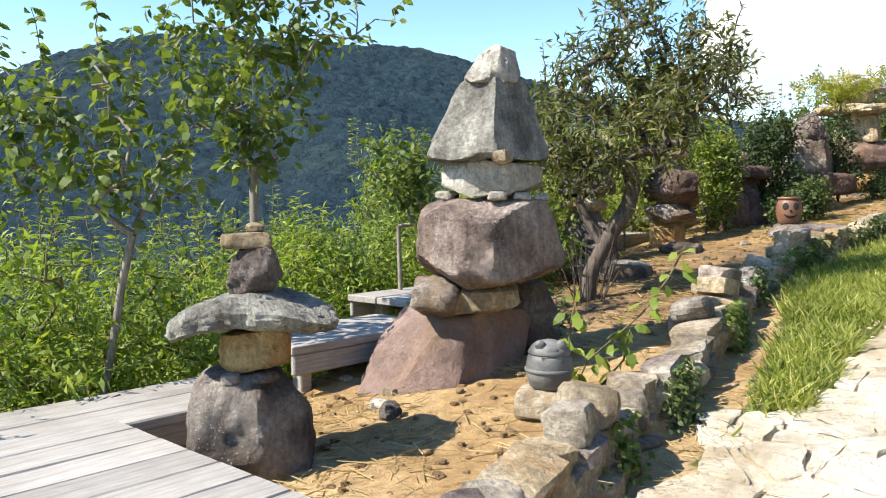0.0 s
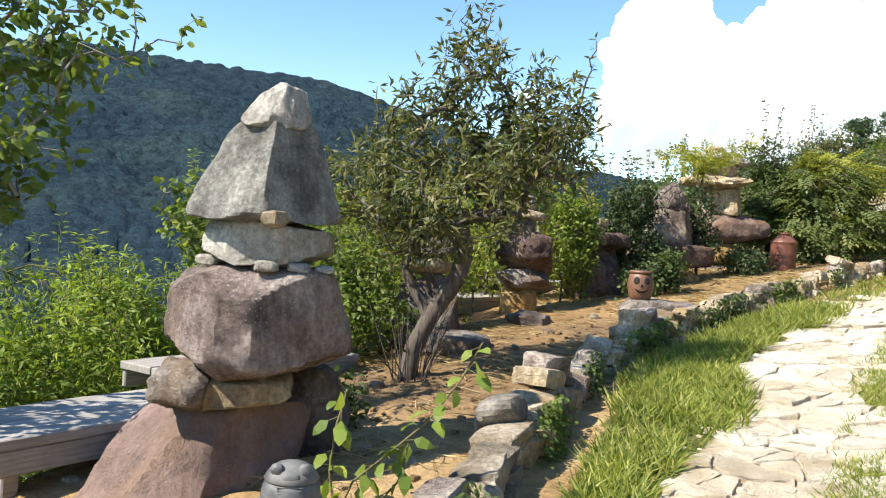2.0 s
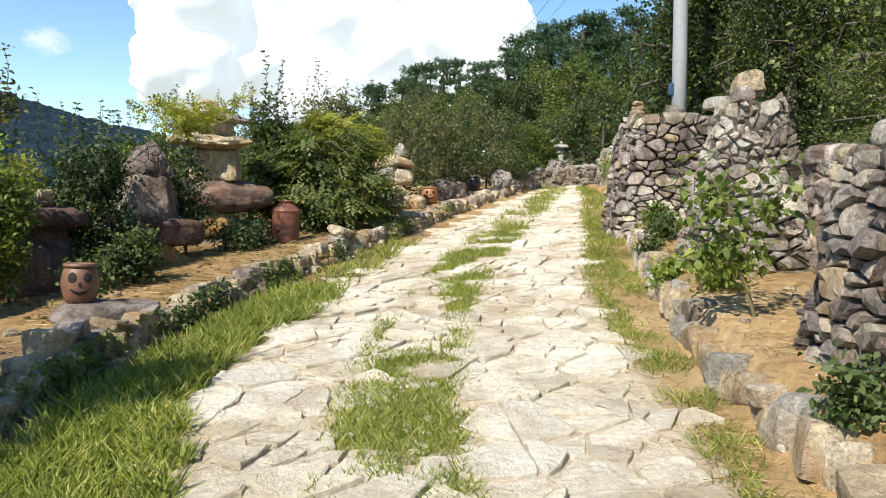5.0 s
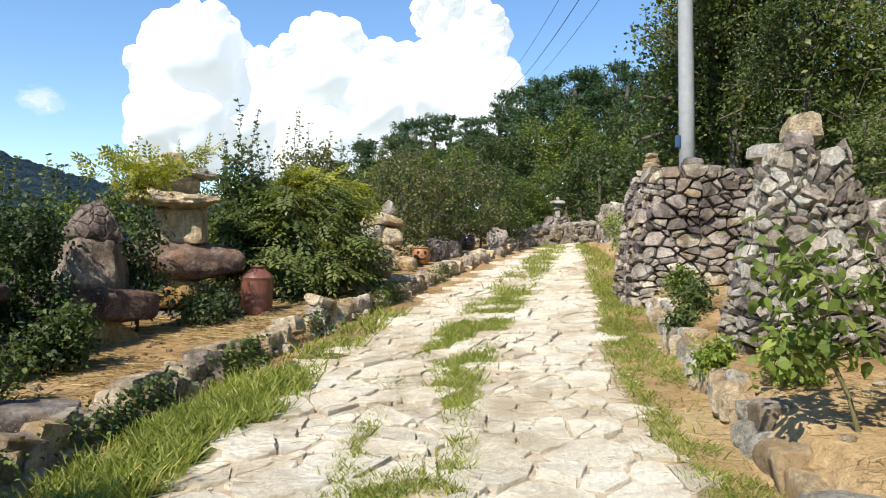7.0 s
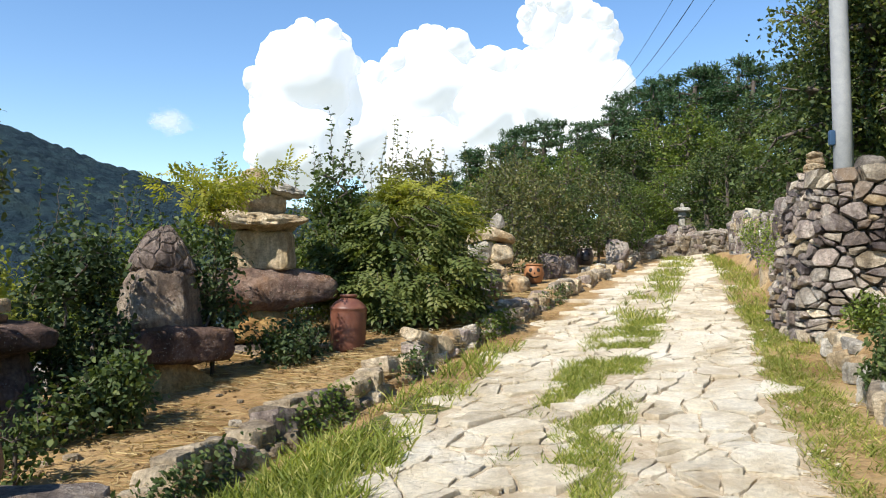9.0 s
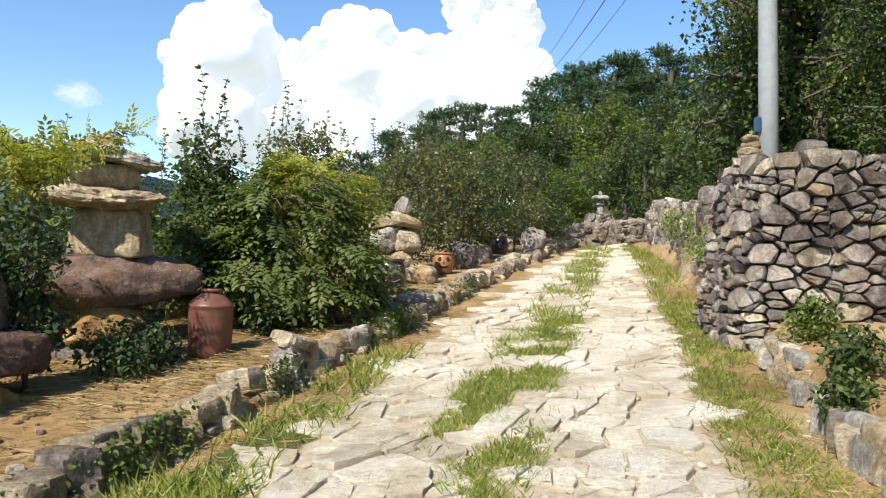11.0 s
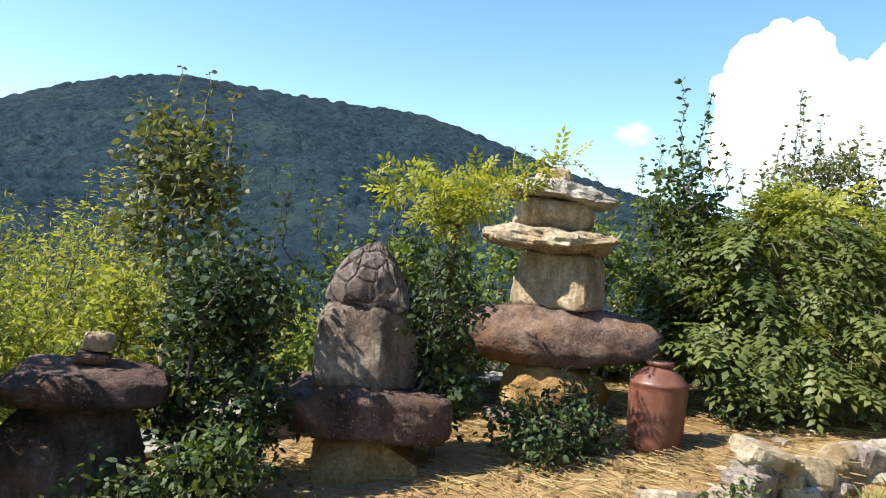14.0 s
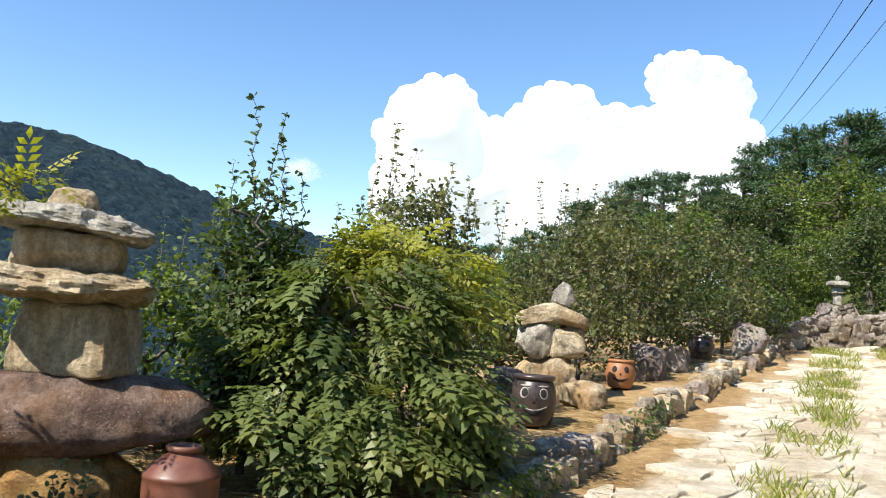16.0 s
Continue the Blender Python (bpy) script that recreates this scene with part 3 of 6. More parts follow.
stack(-3.12, 3.9, 42, "tall stack of huge brown-grey boulders with a pointed lichened cap", [
    ("base_stone", -0.92, 0.14, 0.14, 0.83, 0.85, M_SMOOTH, dict(power=9, taper=0.86, taper_y=0.7, n=22, rough=0.025, facets=4, lean=(0.24, 0.12), cuts=((-0.8, -0.5, 0.3, 0.95), (0.75, -0.6, 0.1, 0.75)))),
    ("back_stone", -0.1, 0.56, 0.14, 0.98, 0.6, M_DARK, dict(power=5, n=22, rough=0.05, v=0.42, taper=0.8)),
    ("flat_stone", -0.5, -0.18, 0.8, 1.04, 0.5, M_DARK, dict(power=3.4, n=12, rough=0.1, v=-0.1)),
    ("flat_stone", -0.3, 0.2, 0.82, 1.0, 0.6, M_TAN, dict(power=5, n=12, rough=0.1, tilt=-3.0)),
    ("belly_stone", -0.46, 0.47, 0.985, 1.55, 0.84, M_RUSSET, dict(power=4.5, n=22, rough=0.03, facets=8, chop=0.82, cuts=((-0.7, -0.7, 0.1, 0.96), (0.62, -0.78, 0.02, 0.78), (-0.75, -0.2, -0.65, 0.98), (0.6, -0.3, -0.75, 1.02)))),
    ("chip_stone", -0.34, -0.19, 1.53, 1.59, 0.12, M_PALE, dict(power=5, n=5)),
    ("chip_stone", -0.02, 0.1, 1.53, 1.585, 0.1, M_PALE, dict(power=5, n=5, v=-0.24)),
    ("chip_stone", 0.14, 0.25, 1.53, 1.58, 0.1, M_PALE, dict(power=5, n=5, v=-0.2)),
    ("chip_stone", 0.27, 0.37, 1.53, 1.57, 0.1, M_PALE, dict(power=5, n=5, v=-0.12)),
    ("neck_stone", -0.29, 0.34, 1.55, 1.79, 0.54, M_PALE, dict(power=6, n=12, rough=0.05, cuts=((0.7, -0.7, 0.0, 0.85),))),
    ("wedge_stone", 0.0, 0.13, 1.75, 1.83, 0.2, M_TAN, dict(power=5, n=5, v=-0.26)),
    ("cap_stone", -0.4, 0.41, 1.78, 2.3, 0.72, M_GREY, dict(power=10, taper=0.48, taper_y=0.46, n=22, facets=3, rough=0.025, chop=0.9, lean=(0.03, 0.0), cuts=((-0.5, -0.86, 0.1, 0.86), (0.72, -0.69, 0.05, 0.68)))),
    ("top_stone", -0.18, 0.23, 2.26, 2.52, 0.36, M_PALE, dict(power=5, taper=0.4, taper_y=0.45, n=12, facets=5, lean=(0.05, 0), cuts=((0.75, -0.65, 0.1, 0.7),))),
], seed=1)
stack(-3.15, 2.14, 52, "stack of grey boulders under a broad drooping slab cap", [
    ("base_stone", -0.33, 0.28, 0.16, 0.71, 0.55, M_DARK, dict(power=4.5, n=22, rough=0.04, taper=0.85)),
    ("chip_stone", -0.14, -0.05, 0.68, 0.735, 0.1, M_DARK, dict(power=5, n=5, v=-0.15)),
    ("chip_stone", 0.0, 0.12, 0.69, 0.73, 0.1, M_DARK, dict(power=5, n=5, v=-0.16)),
    ("neck_stone", -0.165, 0.17, 0.71, 0.93, 0.32, M_OCHRE, dict(power=4.5, n=12, rough=0.05)),
    ("slab_cap", -0.39, 0.38, 0.92, 1.1, 0.55, M_GREY, dict(power=3.2, n=22, rough=0.08, fine=0.03, sag=0.085, facets=6, plan=0.14, tilt=-3.0)),
    ("upper_stone", -0.15, 0.13, 1.08, 1.31, 0.26, M_DARK, dict(power=4, n=12, rough=0.12, fine=0.03, taper=0.85)),
    ("flat_stone", -0.14, 0.09, 1.3, 1.378, 0.18, M_TAN, dict(power=4, n=12)),
    ("top_stone", -0.03, 0.06, 1.372, 1.42, 0.07, M_TAN, dict(power=4, n=5)),
], seed=2)
stack(-4.2, 10.6, 60, "low stack of dark maroon stones with a wide flat cap", [
    ("base_stone", -0.32, 0.46, 1.0, 1.82, 0.6, M_MAROON, dict(power=4.5, n=22, taper=0.9)),
    ("slab_cap", -0.34, 0.5, 1.8, 2.04, 0.62, M_MAROON, dict(power=3.4, n=22, rough=0.07)),
    ("upper_stone", 0.02, 0.2, 2.02, 2.1, 0.16, M_MAROON, dict(power=4, n=5)),
    ("top_stone", 0.05, 0.22, 2.09, 2.2, 0.14, M_TAN, dict(power=4, n=12)),
], seed=3)
stack(-3.75, 12.2, 49.4, "mushroom-shaped maroon stone stack on a tan foot", [
    ("foot_stone", -0.22, 0.42, 0.95, 1.68, 0.78, M_OCHRE, dict(power=6, n=22, rough=0.03)),
    ("slab_stone", -0.46, 0.62, 1.63, 1.95, 0.82, M_MAROON, dict(power=6, n=22, rough=0.05, fine=0.02, facets=5, chop=0.8)),
    ("body_stone", -0.33, 0.4, 1.9, 2.46, 0.64, M_BUFF, dict(power=5, n=22, taper=0.76, taper_y=0.78, rough=0.035, facets=5, chop=0.85, cuts=((0.7, -0.7, 0.0, 0.9),))),
    ("cap_stone", -0.29, 0.35, 2.39, 2.83, 0.6, M_CRACKED, dict(power=4.0, n=22, taper=0.3, taper_y=0.32, rough=0.05, fine=0.02, facets=8, chop=0.82)),
], seed=4)
stack(-3.6, 14.1, 34.7, "pagoda of pale roof slabs and blocks above a long maroon boulder", [
    ("base_stone", -0.48, 0.78, 1.2, 1.68, 0.8, M_DARK, dict(power=4, n=22, rough=0.08)),
    ("neck_stone", -0.33, 0.52, 1.62, 2.06, 0.6, M_OCHRE, dict(power=4, n=12, rough=0.08)),
    ("long_boulder", -0.74, 0.9, 2.0, 2.52, 0.75, M_MAROON, dict(power=2.6, n=22, rough=0.03, facets=3)),
    ("lower_block", -0.29, 0.4, 2.48, 2.93, 0.5, M_TAN, dict(power=9, taper=0.84, taper_y=0.84, n=22, rough=0.04, turn=-25.0, facets=5)),
    ("chip_stone", -0.12, 0.12, 2.91, 2.955, 0.3, M_DARK, dict(power=5, n=5)),
    ("lower_roof_slab", -0.58, 0.52, 2.93, 3.11, 0.8, M_TAN, dict(power=4, n=22, rough=0.14, fine=0.05, sag=-0.01, plan=0.22, tilt=2.5)),
    ("upper_block", -0.36, 0.26, 3.08, 3.36, 0.45, M_TAN, dict(power=5, n=12, rough=0.06)),
    ("chip_stone", -0.2, 0.16, 3.33, 3.37, 0.3, M_DARK, dict(power=5, n=5)),
    ("upper_roof_slab", -0.52, 0.4, 3.345, 3.49, 0.72, M_PALE, dict(power=3.2, n=22, rough=0.12, fine=0.05, sag=0.04, plan=0.16, tilt=4.0)),
    ("top_stone", -0.25, 0.1, 3.46, 3.63, 0.28, M_TAN, dict(power=3, n=12, taper=0.7, facets=12)),
], seed=5)
stack(-4.6, 7.7, 38.9, "stack of brown-grey boulders behind the twisted tree", [
    ("body_stone", -0.55, 0.25, 0.6, 1.45, 0.65, M_DARK, dict(power=4, n=22, taper=0.8)),
    ("neck_stone", -0.4, 0.12, 1.42, 1.6, 0.45, M_TAN, dict(power=4, n=12)),
    ("cap_stone", -0.46, 0.22, 1.57, 1.94, 0.6, M_DARK, dict(power=3.2, n=22, taper=0.8, rough=0.09)),
    ("top_stone", -0.14, 0.1, 1.9, 2.13, 0.24, M_GREY, dict(power=4, n=12, taper=0.7)),
], seed=6)
stack(-4.3, 9.2, 30.7, "stack of rounded maroon stones on a tan foot", [
    ("foot_stone", -0.37, 0.05, 0.7, 1.3, 0.36, M_OCHRE, dict(power=5, n=12)),
    ("slab_stone", -0.44, 0.19, 1.26, 1.5, 0.5, M_DARK, dict(power=3.6, n=12, rough=0.08)),
    ("round_boulder", -0.48, 0.2, 1.47, 1.93, 0.6, M_MAROON, dict(power=2.8, n=22)),
    ("upper_block", -0.29, -0.01, 1.9, 2.1, 0.28, M_DARK, dict(power=4, n=12)),
    ("roof_slab", -0.34, 0.1, 2.08, 2.2, 0.4, M_TAN, dict(power=3.5, n=12, sag=0.03)),
    ("top_stone", -0.22, 0.0, 2.18, 2.36, 0.2, M_DARK, dict(power=3.5, n=12, taper=0.7)),
], seed=7)
stack(-1.42, 19.0, 9.2, "heap of pale and tan stones with a drooping slab", [
    ("base_stone", -0.45, 0.3, 1.95, 2.79, 0.6, M_TAN, dict(power=4, n=12, rough=0.12)),
    ("leaning_stone", -0.5, -0.1, 2.74, 3.14, 0.4, M_PALE, dict(power=4, n=12, rough=0.12, tilt=14.0)),
    ("leaning_stone", -0.05, 0.35, 2.76, 3.16, 0.4, M_TAN, dict(power=4, n=12, rough=0.12, tilt=-12.0)),
    ("roof_slab", -0.48, 0.34, 3.12, 3.34, 0.6, M_TAN, dict(power=3.4, n=12, sag=0.1)),
    ("top_stone", -0.12, 0.18, 3.32, 3.59, 0.25, M_PALE, dict(power=3, n=12, taper=0.6)),
], seed=8)
stack(-2.76, 16.15, 15, "weathered slab-topped stone stack half hidden by shrubs", [
    ("base_stone", -0.4, 0.4, 1.7, 2.5, 0.6, M_DARK, dict(power=4, n=12)),
    ("neck_stone", -0.25, 0.25, 2.46, 3.0, 0.4, M_DARK, dict(power=4, n=12)),
    ("roof_slab", -0.55, 0.5, 2.98, 3.16, 0.7, M_TAN, dict(power=3.4, n=12, sag=0.05)),
    ("top_stone", -0.4, -0.1, 3.12, 3.28, 0.25, M_GREY, dict(power=3, n=12)),
], seed=9)


# ---- pottery ----
def lathe(name, rows, mat, seg=40, wobble=0.0):
    verts, faces = [], []
    for r, z in rows:
        for k in range(seg):
            a = math.tau * k / seg
            rr = r * (1 + wobble * math.sin(3 * a + z * 20))
            verts.append((rr * math.cos(a), rr * math.sin(a), z))
    for i in range(len(rows) - 1):
        for k in range(seg):
            j = (k + 1) % seg
            faces.append((i * seg + k, i * seg + j, (i + 1) * seg + j, (i + 1) * seg + k))
    faces.append(tuple(range(seg))[::-1])
    faces.append(tuple((len(rows) - 1) * seg + k for k in range(seg)))
    return mesh_of(name, verts, faces, mat)


def brown_jar(x, y):
    z = zat(x, y) - 0.02
    e = tagged(empty("storage_jar", x, y, z), "tall brown glazed cylindrical jar with a narrow neck", "jar")
    part("body", lathe("body", [(0.165, 0), (0.178, 0.03), (0.183, 0.1), (0.188, 0.25), (0.193, 0.40), (0.192, 0.43), (0.197, 0.437), (0.197, 0.45), (0.188, 0.462), (0.15, 0.505), (0.11, 0.535), (0.085, 0.55), (0.075, 0.556), (0.072, 0.565)], M_JAR), e)
    part("rim", lathe("rim", [(0.07, 0.56), (0.086, 0.566), (0.093, 0.575), (0.092, 0.589), (0.084, 0.595), (0.066, 0.593), (0.06, 0.57), (0.058, 0.5)], M_JAR), e)
    return e


def face_jar(x, y, z, yaw, r, h, mat, label, eyes, belly=1.15, lid=False):
    """A jar whose cut-out face is laid on as near-black patches. yaw turns the face; eyes: size of the eye holes."""
    e = tagged(empty("face_jar", x, y, z, yaw), label, "jar", "jars with cut-out faces")
    prof = [(r * 0.72, 0), (r * 0.86, h * 0.06), (r * 0.98, h * 0.25), (r * belly * 0.95, h * 0.5), (r * 1.0, h * 0.72), (r * 0.9, h * 0.86), (r * 0.82, h * 0.9)]
    part("body", lathe("body", prof, mat), e)
    part("rim", lathe("rim", [(r * 0.8, h * 0.885), (r * 0.93, h * 0.9), (r * 0.97, h * 0.94), (r * 0.95, h * 0.985), (r * 0.85, h), (r * 0.74, h * 0.99), (r * 0.7, h * 0.9)], mat), e)

    def hole(name, ang, zz, w, hh, mt, proud=1.0, kind="egg"):
        rr = np.interp(zz, [q[1] for q in prof], [q[0] for q in prof])
        vs, fs = [], []
        nseg = 20
        for ring, (k, off) in enumerate(((1.0, -0.004), (1.0, 0.004 * proud), (0.8, 0.006 * proud))):
            for i in range(nseg):
                a = math.tau * i / nseg
                u, v = math.cos(a) * w * k, math.sin(a) * hh * k
                if kind == "smile":
                    v = v * 0.5 + (u / w) ** 2 * hh * 1.2
                if kind == "triangle":
                    u *= 1 - 0.75 * (math.sin(a) * 0.5 + 0.5)
                ph = radians(ang) + u / rr
                rad = np.interp(zz + v, [q[1] for q in prof], [q[0] for q in prof]) + off
                vs.append((rad * math.sin(ph), -rad * math.cos(ph), zz + v))
        for ring in range(2):
            for i in range(nseg):
                j = (i + 1) % nseg
                fs.append((ring * nseg + i, ring * nseg + j, (ring + 1) * nseg + j, (ring + 1) * nseg + i))
        fs.append(tuple(2 * nseg + i for i in range(nseg)))
        part(name, mesh_of(name, vs, fs, mt), e)
    # The openings aren't cut: their inner shade is painted as near-black patches.
    hole("eye_hole", -24, h * 0.66, eyes, eyes * 1.25, M_HOLE)
    hole("eye_hole", 24, h * 0.66, eyes, eyes * 1.25, M_HOLE)
    hole("nose_hole", 0, h * 0.5, eyes * 0.5, eyes * 0.55, M_HOLE, kind="triangle")
    hole("mouth_hole", 0, h * 0.27, r * 0.55, h * 0.09, M_HOLE, kind="smile")
    return e, hole


brown_jar(-2.45, 13.75)
face_jar(-3.0, 9.2, 1.27, 26, 0.13, 0.31, M_JARPALE, "squat reddish clay jar with round cut-out eyes and grin", 0.032)
jar, hole = face_jar(-1.36, 17.45, zat(-1.36, 17.45) + 0.02, 12, 0.2, 0.46, M_JARBLACK, "dark glazed pot with a painted smiling face", 0.03)
for a in (-26, 26):
    hole("eye_ring", a, 0.30, 0.042, 0.05, M_WHITE, 0.2)
    hole("eye_brow", a, 0.365, 0.05, 0.008, M_WHITE, 1.3)
hole("lip", 0, 0.13, 0.125, 0.05, M_WHITE, 0.2, "smile")
face_jar(-0.8, 20.0, zat(-0.8, 20.0) + 0.02, 5, 0.165, 0.34, M_JARORANGE, "round orange clay jar with cut-out eyes and smile", 0.03, 1.2)
jar, hole = face_jar(0.15, 22.6, zat(0.15, 22.6) + 0.1, 5, 0.17, 0.36, M_JARBLACK, "small dark pot with pale painted eyes", 0.03, 1.2)


def tile_pot(x, y):
    z = zat(x, y) + 0.12
    st = new("flat_stone", stone_mesh("flat_stone", 0.34, 0.28, 0.16, M_KERB, 77, n=5, power=7, facets=8, rough=0.05))
    st.matrix_world = pose(x, y, z - 0.155, 0, 0, 30)
    tagged(st, "flat buff stone under the lidded pot", "stone")
    e = tagged(empty("lidded_pot", x, y, z, 41), "small round dark grey pot with a moulded animal-face lid", "pot")
    part("body", lathe("body", [(0.075, 0), (0.1, 0.02), (0.118, 0.07), (0.122, 0.12), (0.115, 0.165), (0.1, 0.19)], M_JARGREY), e)
    part("band", lathe("band", [(0.122, 0.095), (0.128, 0.1), (0.128, 0.112), (0.12, 0.118)], M_JARGREY), e)
    part("lid", lathe("lid", [(0.104, 0.185), (0.112, 0.195), (0.1, 0.215), (0.085, 0.235), (0.06, 0.25), (0.02, 0.26)], M_JARGREY), e)
    for k, (u, w, zz) in enumerate(((-0.055, 0.05, 0.235), (0.055, 0.05, 0.235), (0, 0.08, 0.205))):
        part("ear" if k < 2 else "snout", stone_mesh("lid_lump", w, 0.045, 0.05, M_JARGREY, 60 + k, n=5, power=2.5, facets=2, rough=0.02), e, pose(u, -0.06 - 0.02 * (k == 2), zz - 0.02))
    for k in range(5):
        part("ridge", stone_mesh("ridge", 0.07 + 0.01 * k, 0.012, 0.008, M_JARGREY, 70 + k, n=3, power=3, facets=0, rough=0), e, pose(0, -0.112 + 0.003 * k, 0.13 + 0.012 * k))
    return e


tile_pot(-2.27, 3.34)


# ---- timber benches and deck ----
def board_mesh(name, l, w, h, seed):
    """A weathered board along x, slightly worn, its foot at z = 0."""
    rnd = random.Random(seed)
    bm = bmesh.new()
    bmesh.ops.create_cube(bm, size=1, matrix=Matrix.Translation((0, 0, h / 2)) @ Matrix.Diagonal((l, w, h, 1)))
    bmesh.ops.bevel(bm, geom=bm.edges[:], offset=min(0.008, h * 0.2), segments=1, affect="EDGES")
    bmesh.ops.subdivide_edges(bm, edges=[e for e in bm.edges if e.calc_length() > l * 0.5], cuts=5)
    for v in bm.verts:
        v.co += Vector((0, rnd.uniform(-1, 1), rnd.uniform(-1, 1))) * 0.0025
    me = bpy.data.meshes.new(name)
    bm.to_mesh(me)
    bm.free()
    me.materials.append(M_WOOD)
    return me


def bench(x, y, z, yaw, length, width, label, boards=2, drop=0.12, legs=True, thick=0.05):
    """A bench: boards along its own x, a front apron and posts. z: top of the seat."""
    e = tagged(empty("timber_bench", x, y, z, yaw), label, "bench", "weathered timber benches")
    w = width / boards
    for k in range(boards):
        part("seat_board", board_mesh("seat_board", length, w - 0.006, thick, k), e, pose(0, -width / 2 + w * (k + 0.5), -thick))
    for s in (-1, 1):
        part("apron", board_mesh("apron", length * 0.98, 0.04, drop, 9), e, pose(0, s * (width / 2 - 0.03), -thick - drop))
        if legs:
            for q in (-0.36, 0.36):
                foot = z - zat(x, y)
                part("leg", board_mesh("leg", 0.09, 0.09, max(0.3, foot + 0.5), 4), e, pose(q * length, s * (width / 2 - 0.16), -thick - max(0.3, foot + 0.5)))
    return e


# ---- plants ----
def tube(verts, faces, a, b, ra, rb, sides=5):
    a, b = np.array(a), np.array(b)
    d = b - a
    n = np.linalg.norm(d)
    if n < 1e-5:
        return
    d /= n
    u = np.cross(d, (0.3, 0.2, 1.0) if abs(d[2]) < 0.95 else (1.0, 0, 0))
    u /= np.linalg.norm(u)
    v = np.cross(d, u)
    i0 = len(verts)
    for c, r in ((a, ra), (b, rb)):
        for k in range(sides):
            t = math.tau * k / sides
            verts.append(c + (u * math.cos(t) + v * math.sin(t)) * r)
    for k in range(sides):
        j = (k + 1) % sides
        faces.append((i0 + k, i0 + j, i0 + sides + j, i0 + sides + k))


LEAF_SHAPES = {
    "oval": (np.array([(0, 0, 0), (0.3, 0.27, 0.06), (0.3, -0.27, 0.06), (0.72, 0.2, 0.03), (0.72, -0.2, 0.03), (1, 0, -0.1)]), [(0, 2, 1), (1, 2, 4), (1, 4, 3), (3, 4, 5)]),
    "slim": (np.array([(0, 0, 0), (0.45, 0.13, 0.04), (0.45, -0.13, 0.04), (1, 0, -0.12)]), [(0, 2, 1), (1, 2, 3)]),
    "diamond": (np.array([(0, 0, 0), (0.45, 0.3, 0.07), (0.45, -0.3, 0.07), (1, 0, -0.05)]), [(0, 2, 1), (1, 2, 3)]),
    "stalk": (np.array([(0, 0.02, 0), (0, -0.02, 0), (1, 0.012, 0.03), (1, -0.012, 0.03)]), [(0, 1, 3), (0, 3, 2)]),
    "blade": (np.array([(0, 0.042, 0), (0, -0.042, 0), (0.55, 0.034, 0.02), (0.55, -0.034, 0.02), (1, 0, -0.18)]), [(0, 1, 3), (0, 3, 2), (2, 3, 4)]),
}


def pinnate():
    """A compound leaf: opposite leaflets along a rib and one at the tip."""
    vs, fs = [], []
    for x, side in ((0.16, 1), (0.16, -1), (0.34, 1), (0.34, -1), (0.52, 1), (0.52, -1), (0.7, 1), (0.7, -1), (0.8, 0)):
        a = radians(58) * side
        d, n = np.array([math.cos(a), math.sin(a)]), np.array([-math.sin(a), math.cos(a)])
        L, w, c = 0.29, 0.072, np.array([x, 0.02 * side])
        k = len(vs)
        for t, q, z in ((0, 0, 0), (0.45, 1, 0.012), (0.45, -1, 0.012), (1, 0, -0.05)):
            p = c + d * L * t + n * w * q
            vs.append((p[0], p[1], z - 0.12 * x * x))
        fs += [(k, k + 2, k + 1), (k + 1, k + 2, k + 3)]
    return np.array(vs), fs


LEAF_SHAPES["pinnate"] = pinnate()


def leaves_mesh(name, pos, axis, size, mat, rnd, shape="diamond", droop=0.25, lift=0.5):
    """Many leaves in one mesh. pos, axis: (n, 3) foot and direction of each; size: (n,) lengths."""
    base, tris = LEAF_SHAPES[shape]
    n = len(pos)
    x = axis / (np.linalg.norm(axis, axis=1)[:, None] + 1e-9)
    x[:, 2] -= droop
    x /= np.linalg.norm(x, axis=1)[:, None] + 1e-9
    up = rnd.normal(size=(n, 3)) * 0.55 + (0, 0, lift + 0.3)
    yv = np.cross(up, x)
    yv /= np.linalg.norm(yv, axis=1)[:, None] + 1e-9
    zv = np.cross(x, yv)
    v = pos[:, None, :] + size[:, None, None] * (base[None, :, 0:1] * x[:, None, :] + base[None, :, 1:2] * yv[:, None, :] + base[None, :, 2:3] * zv[:, None, :])
    f = (np.array(tris)[None] + (np.arange(n) * len(base))[:, None, None]).reshape(-1, 3)
    tint = np.repeat(np.clip(rnd.normal(0.45, 0.24, n), 0, 1), len(base))
    return quick_mesh(name, v.reshape(-1, 3), f, mat, {"tint": tint})


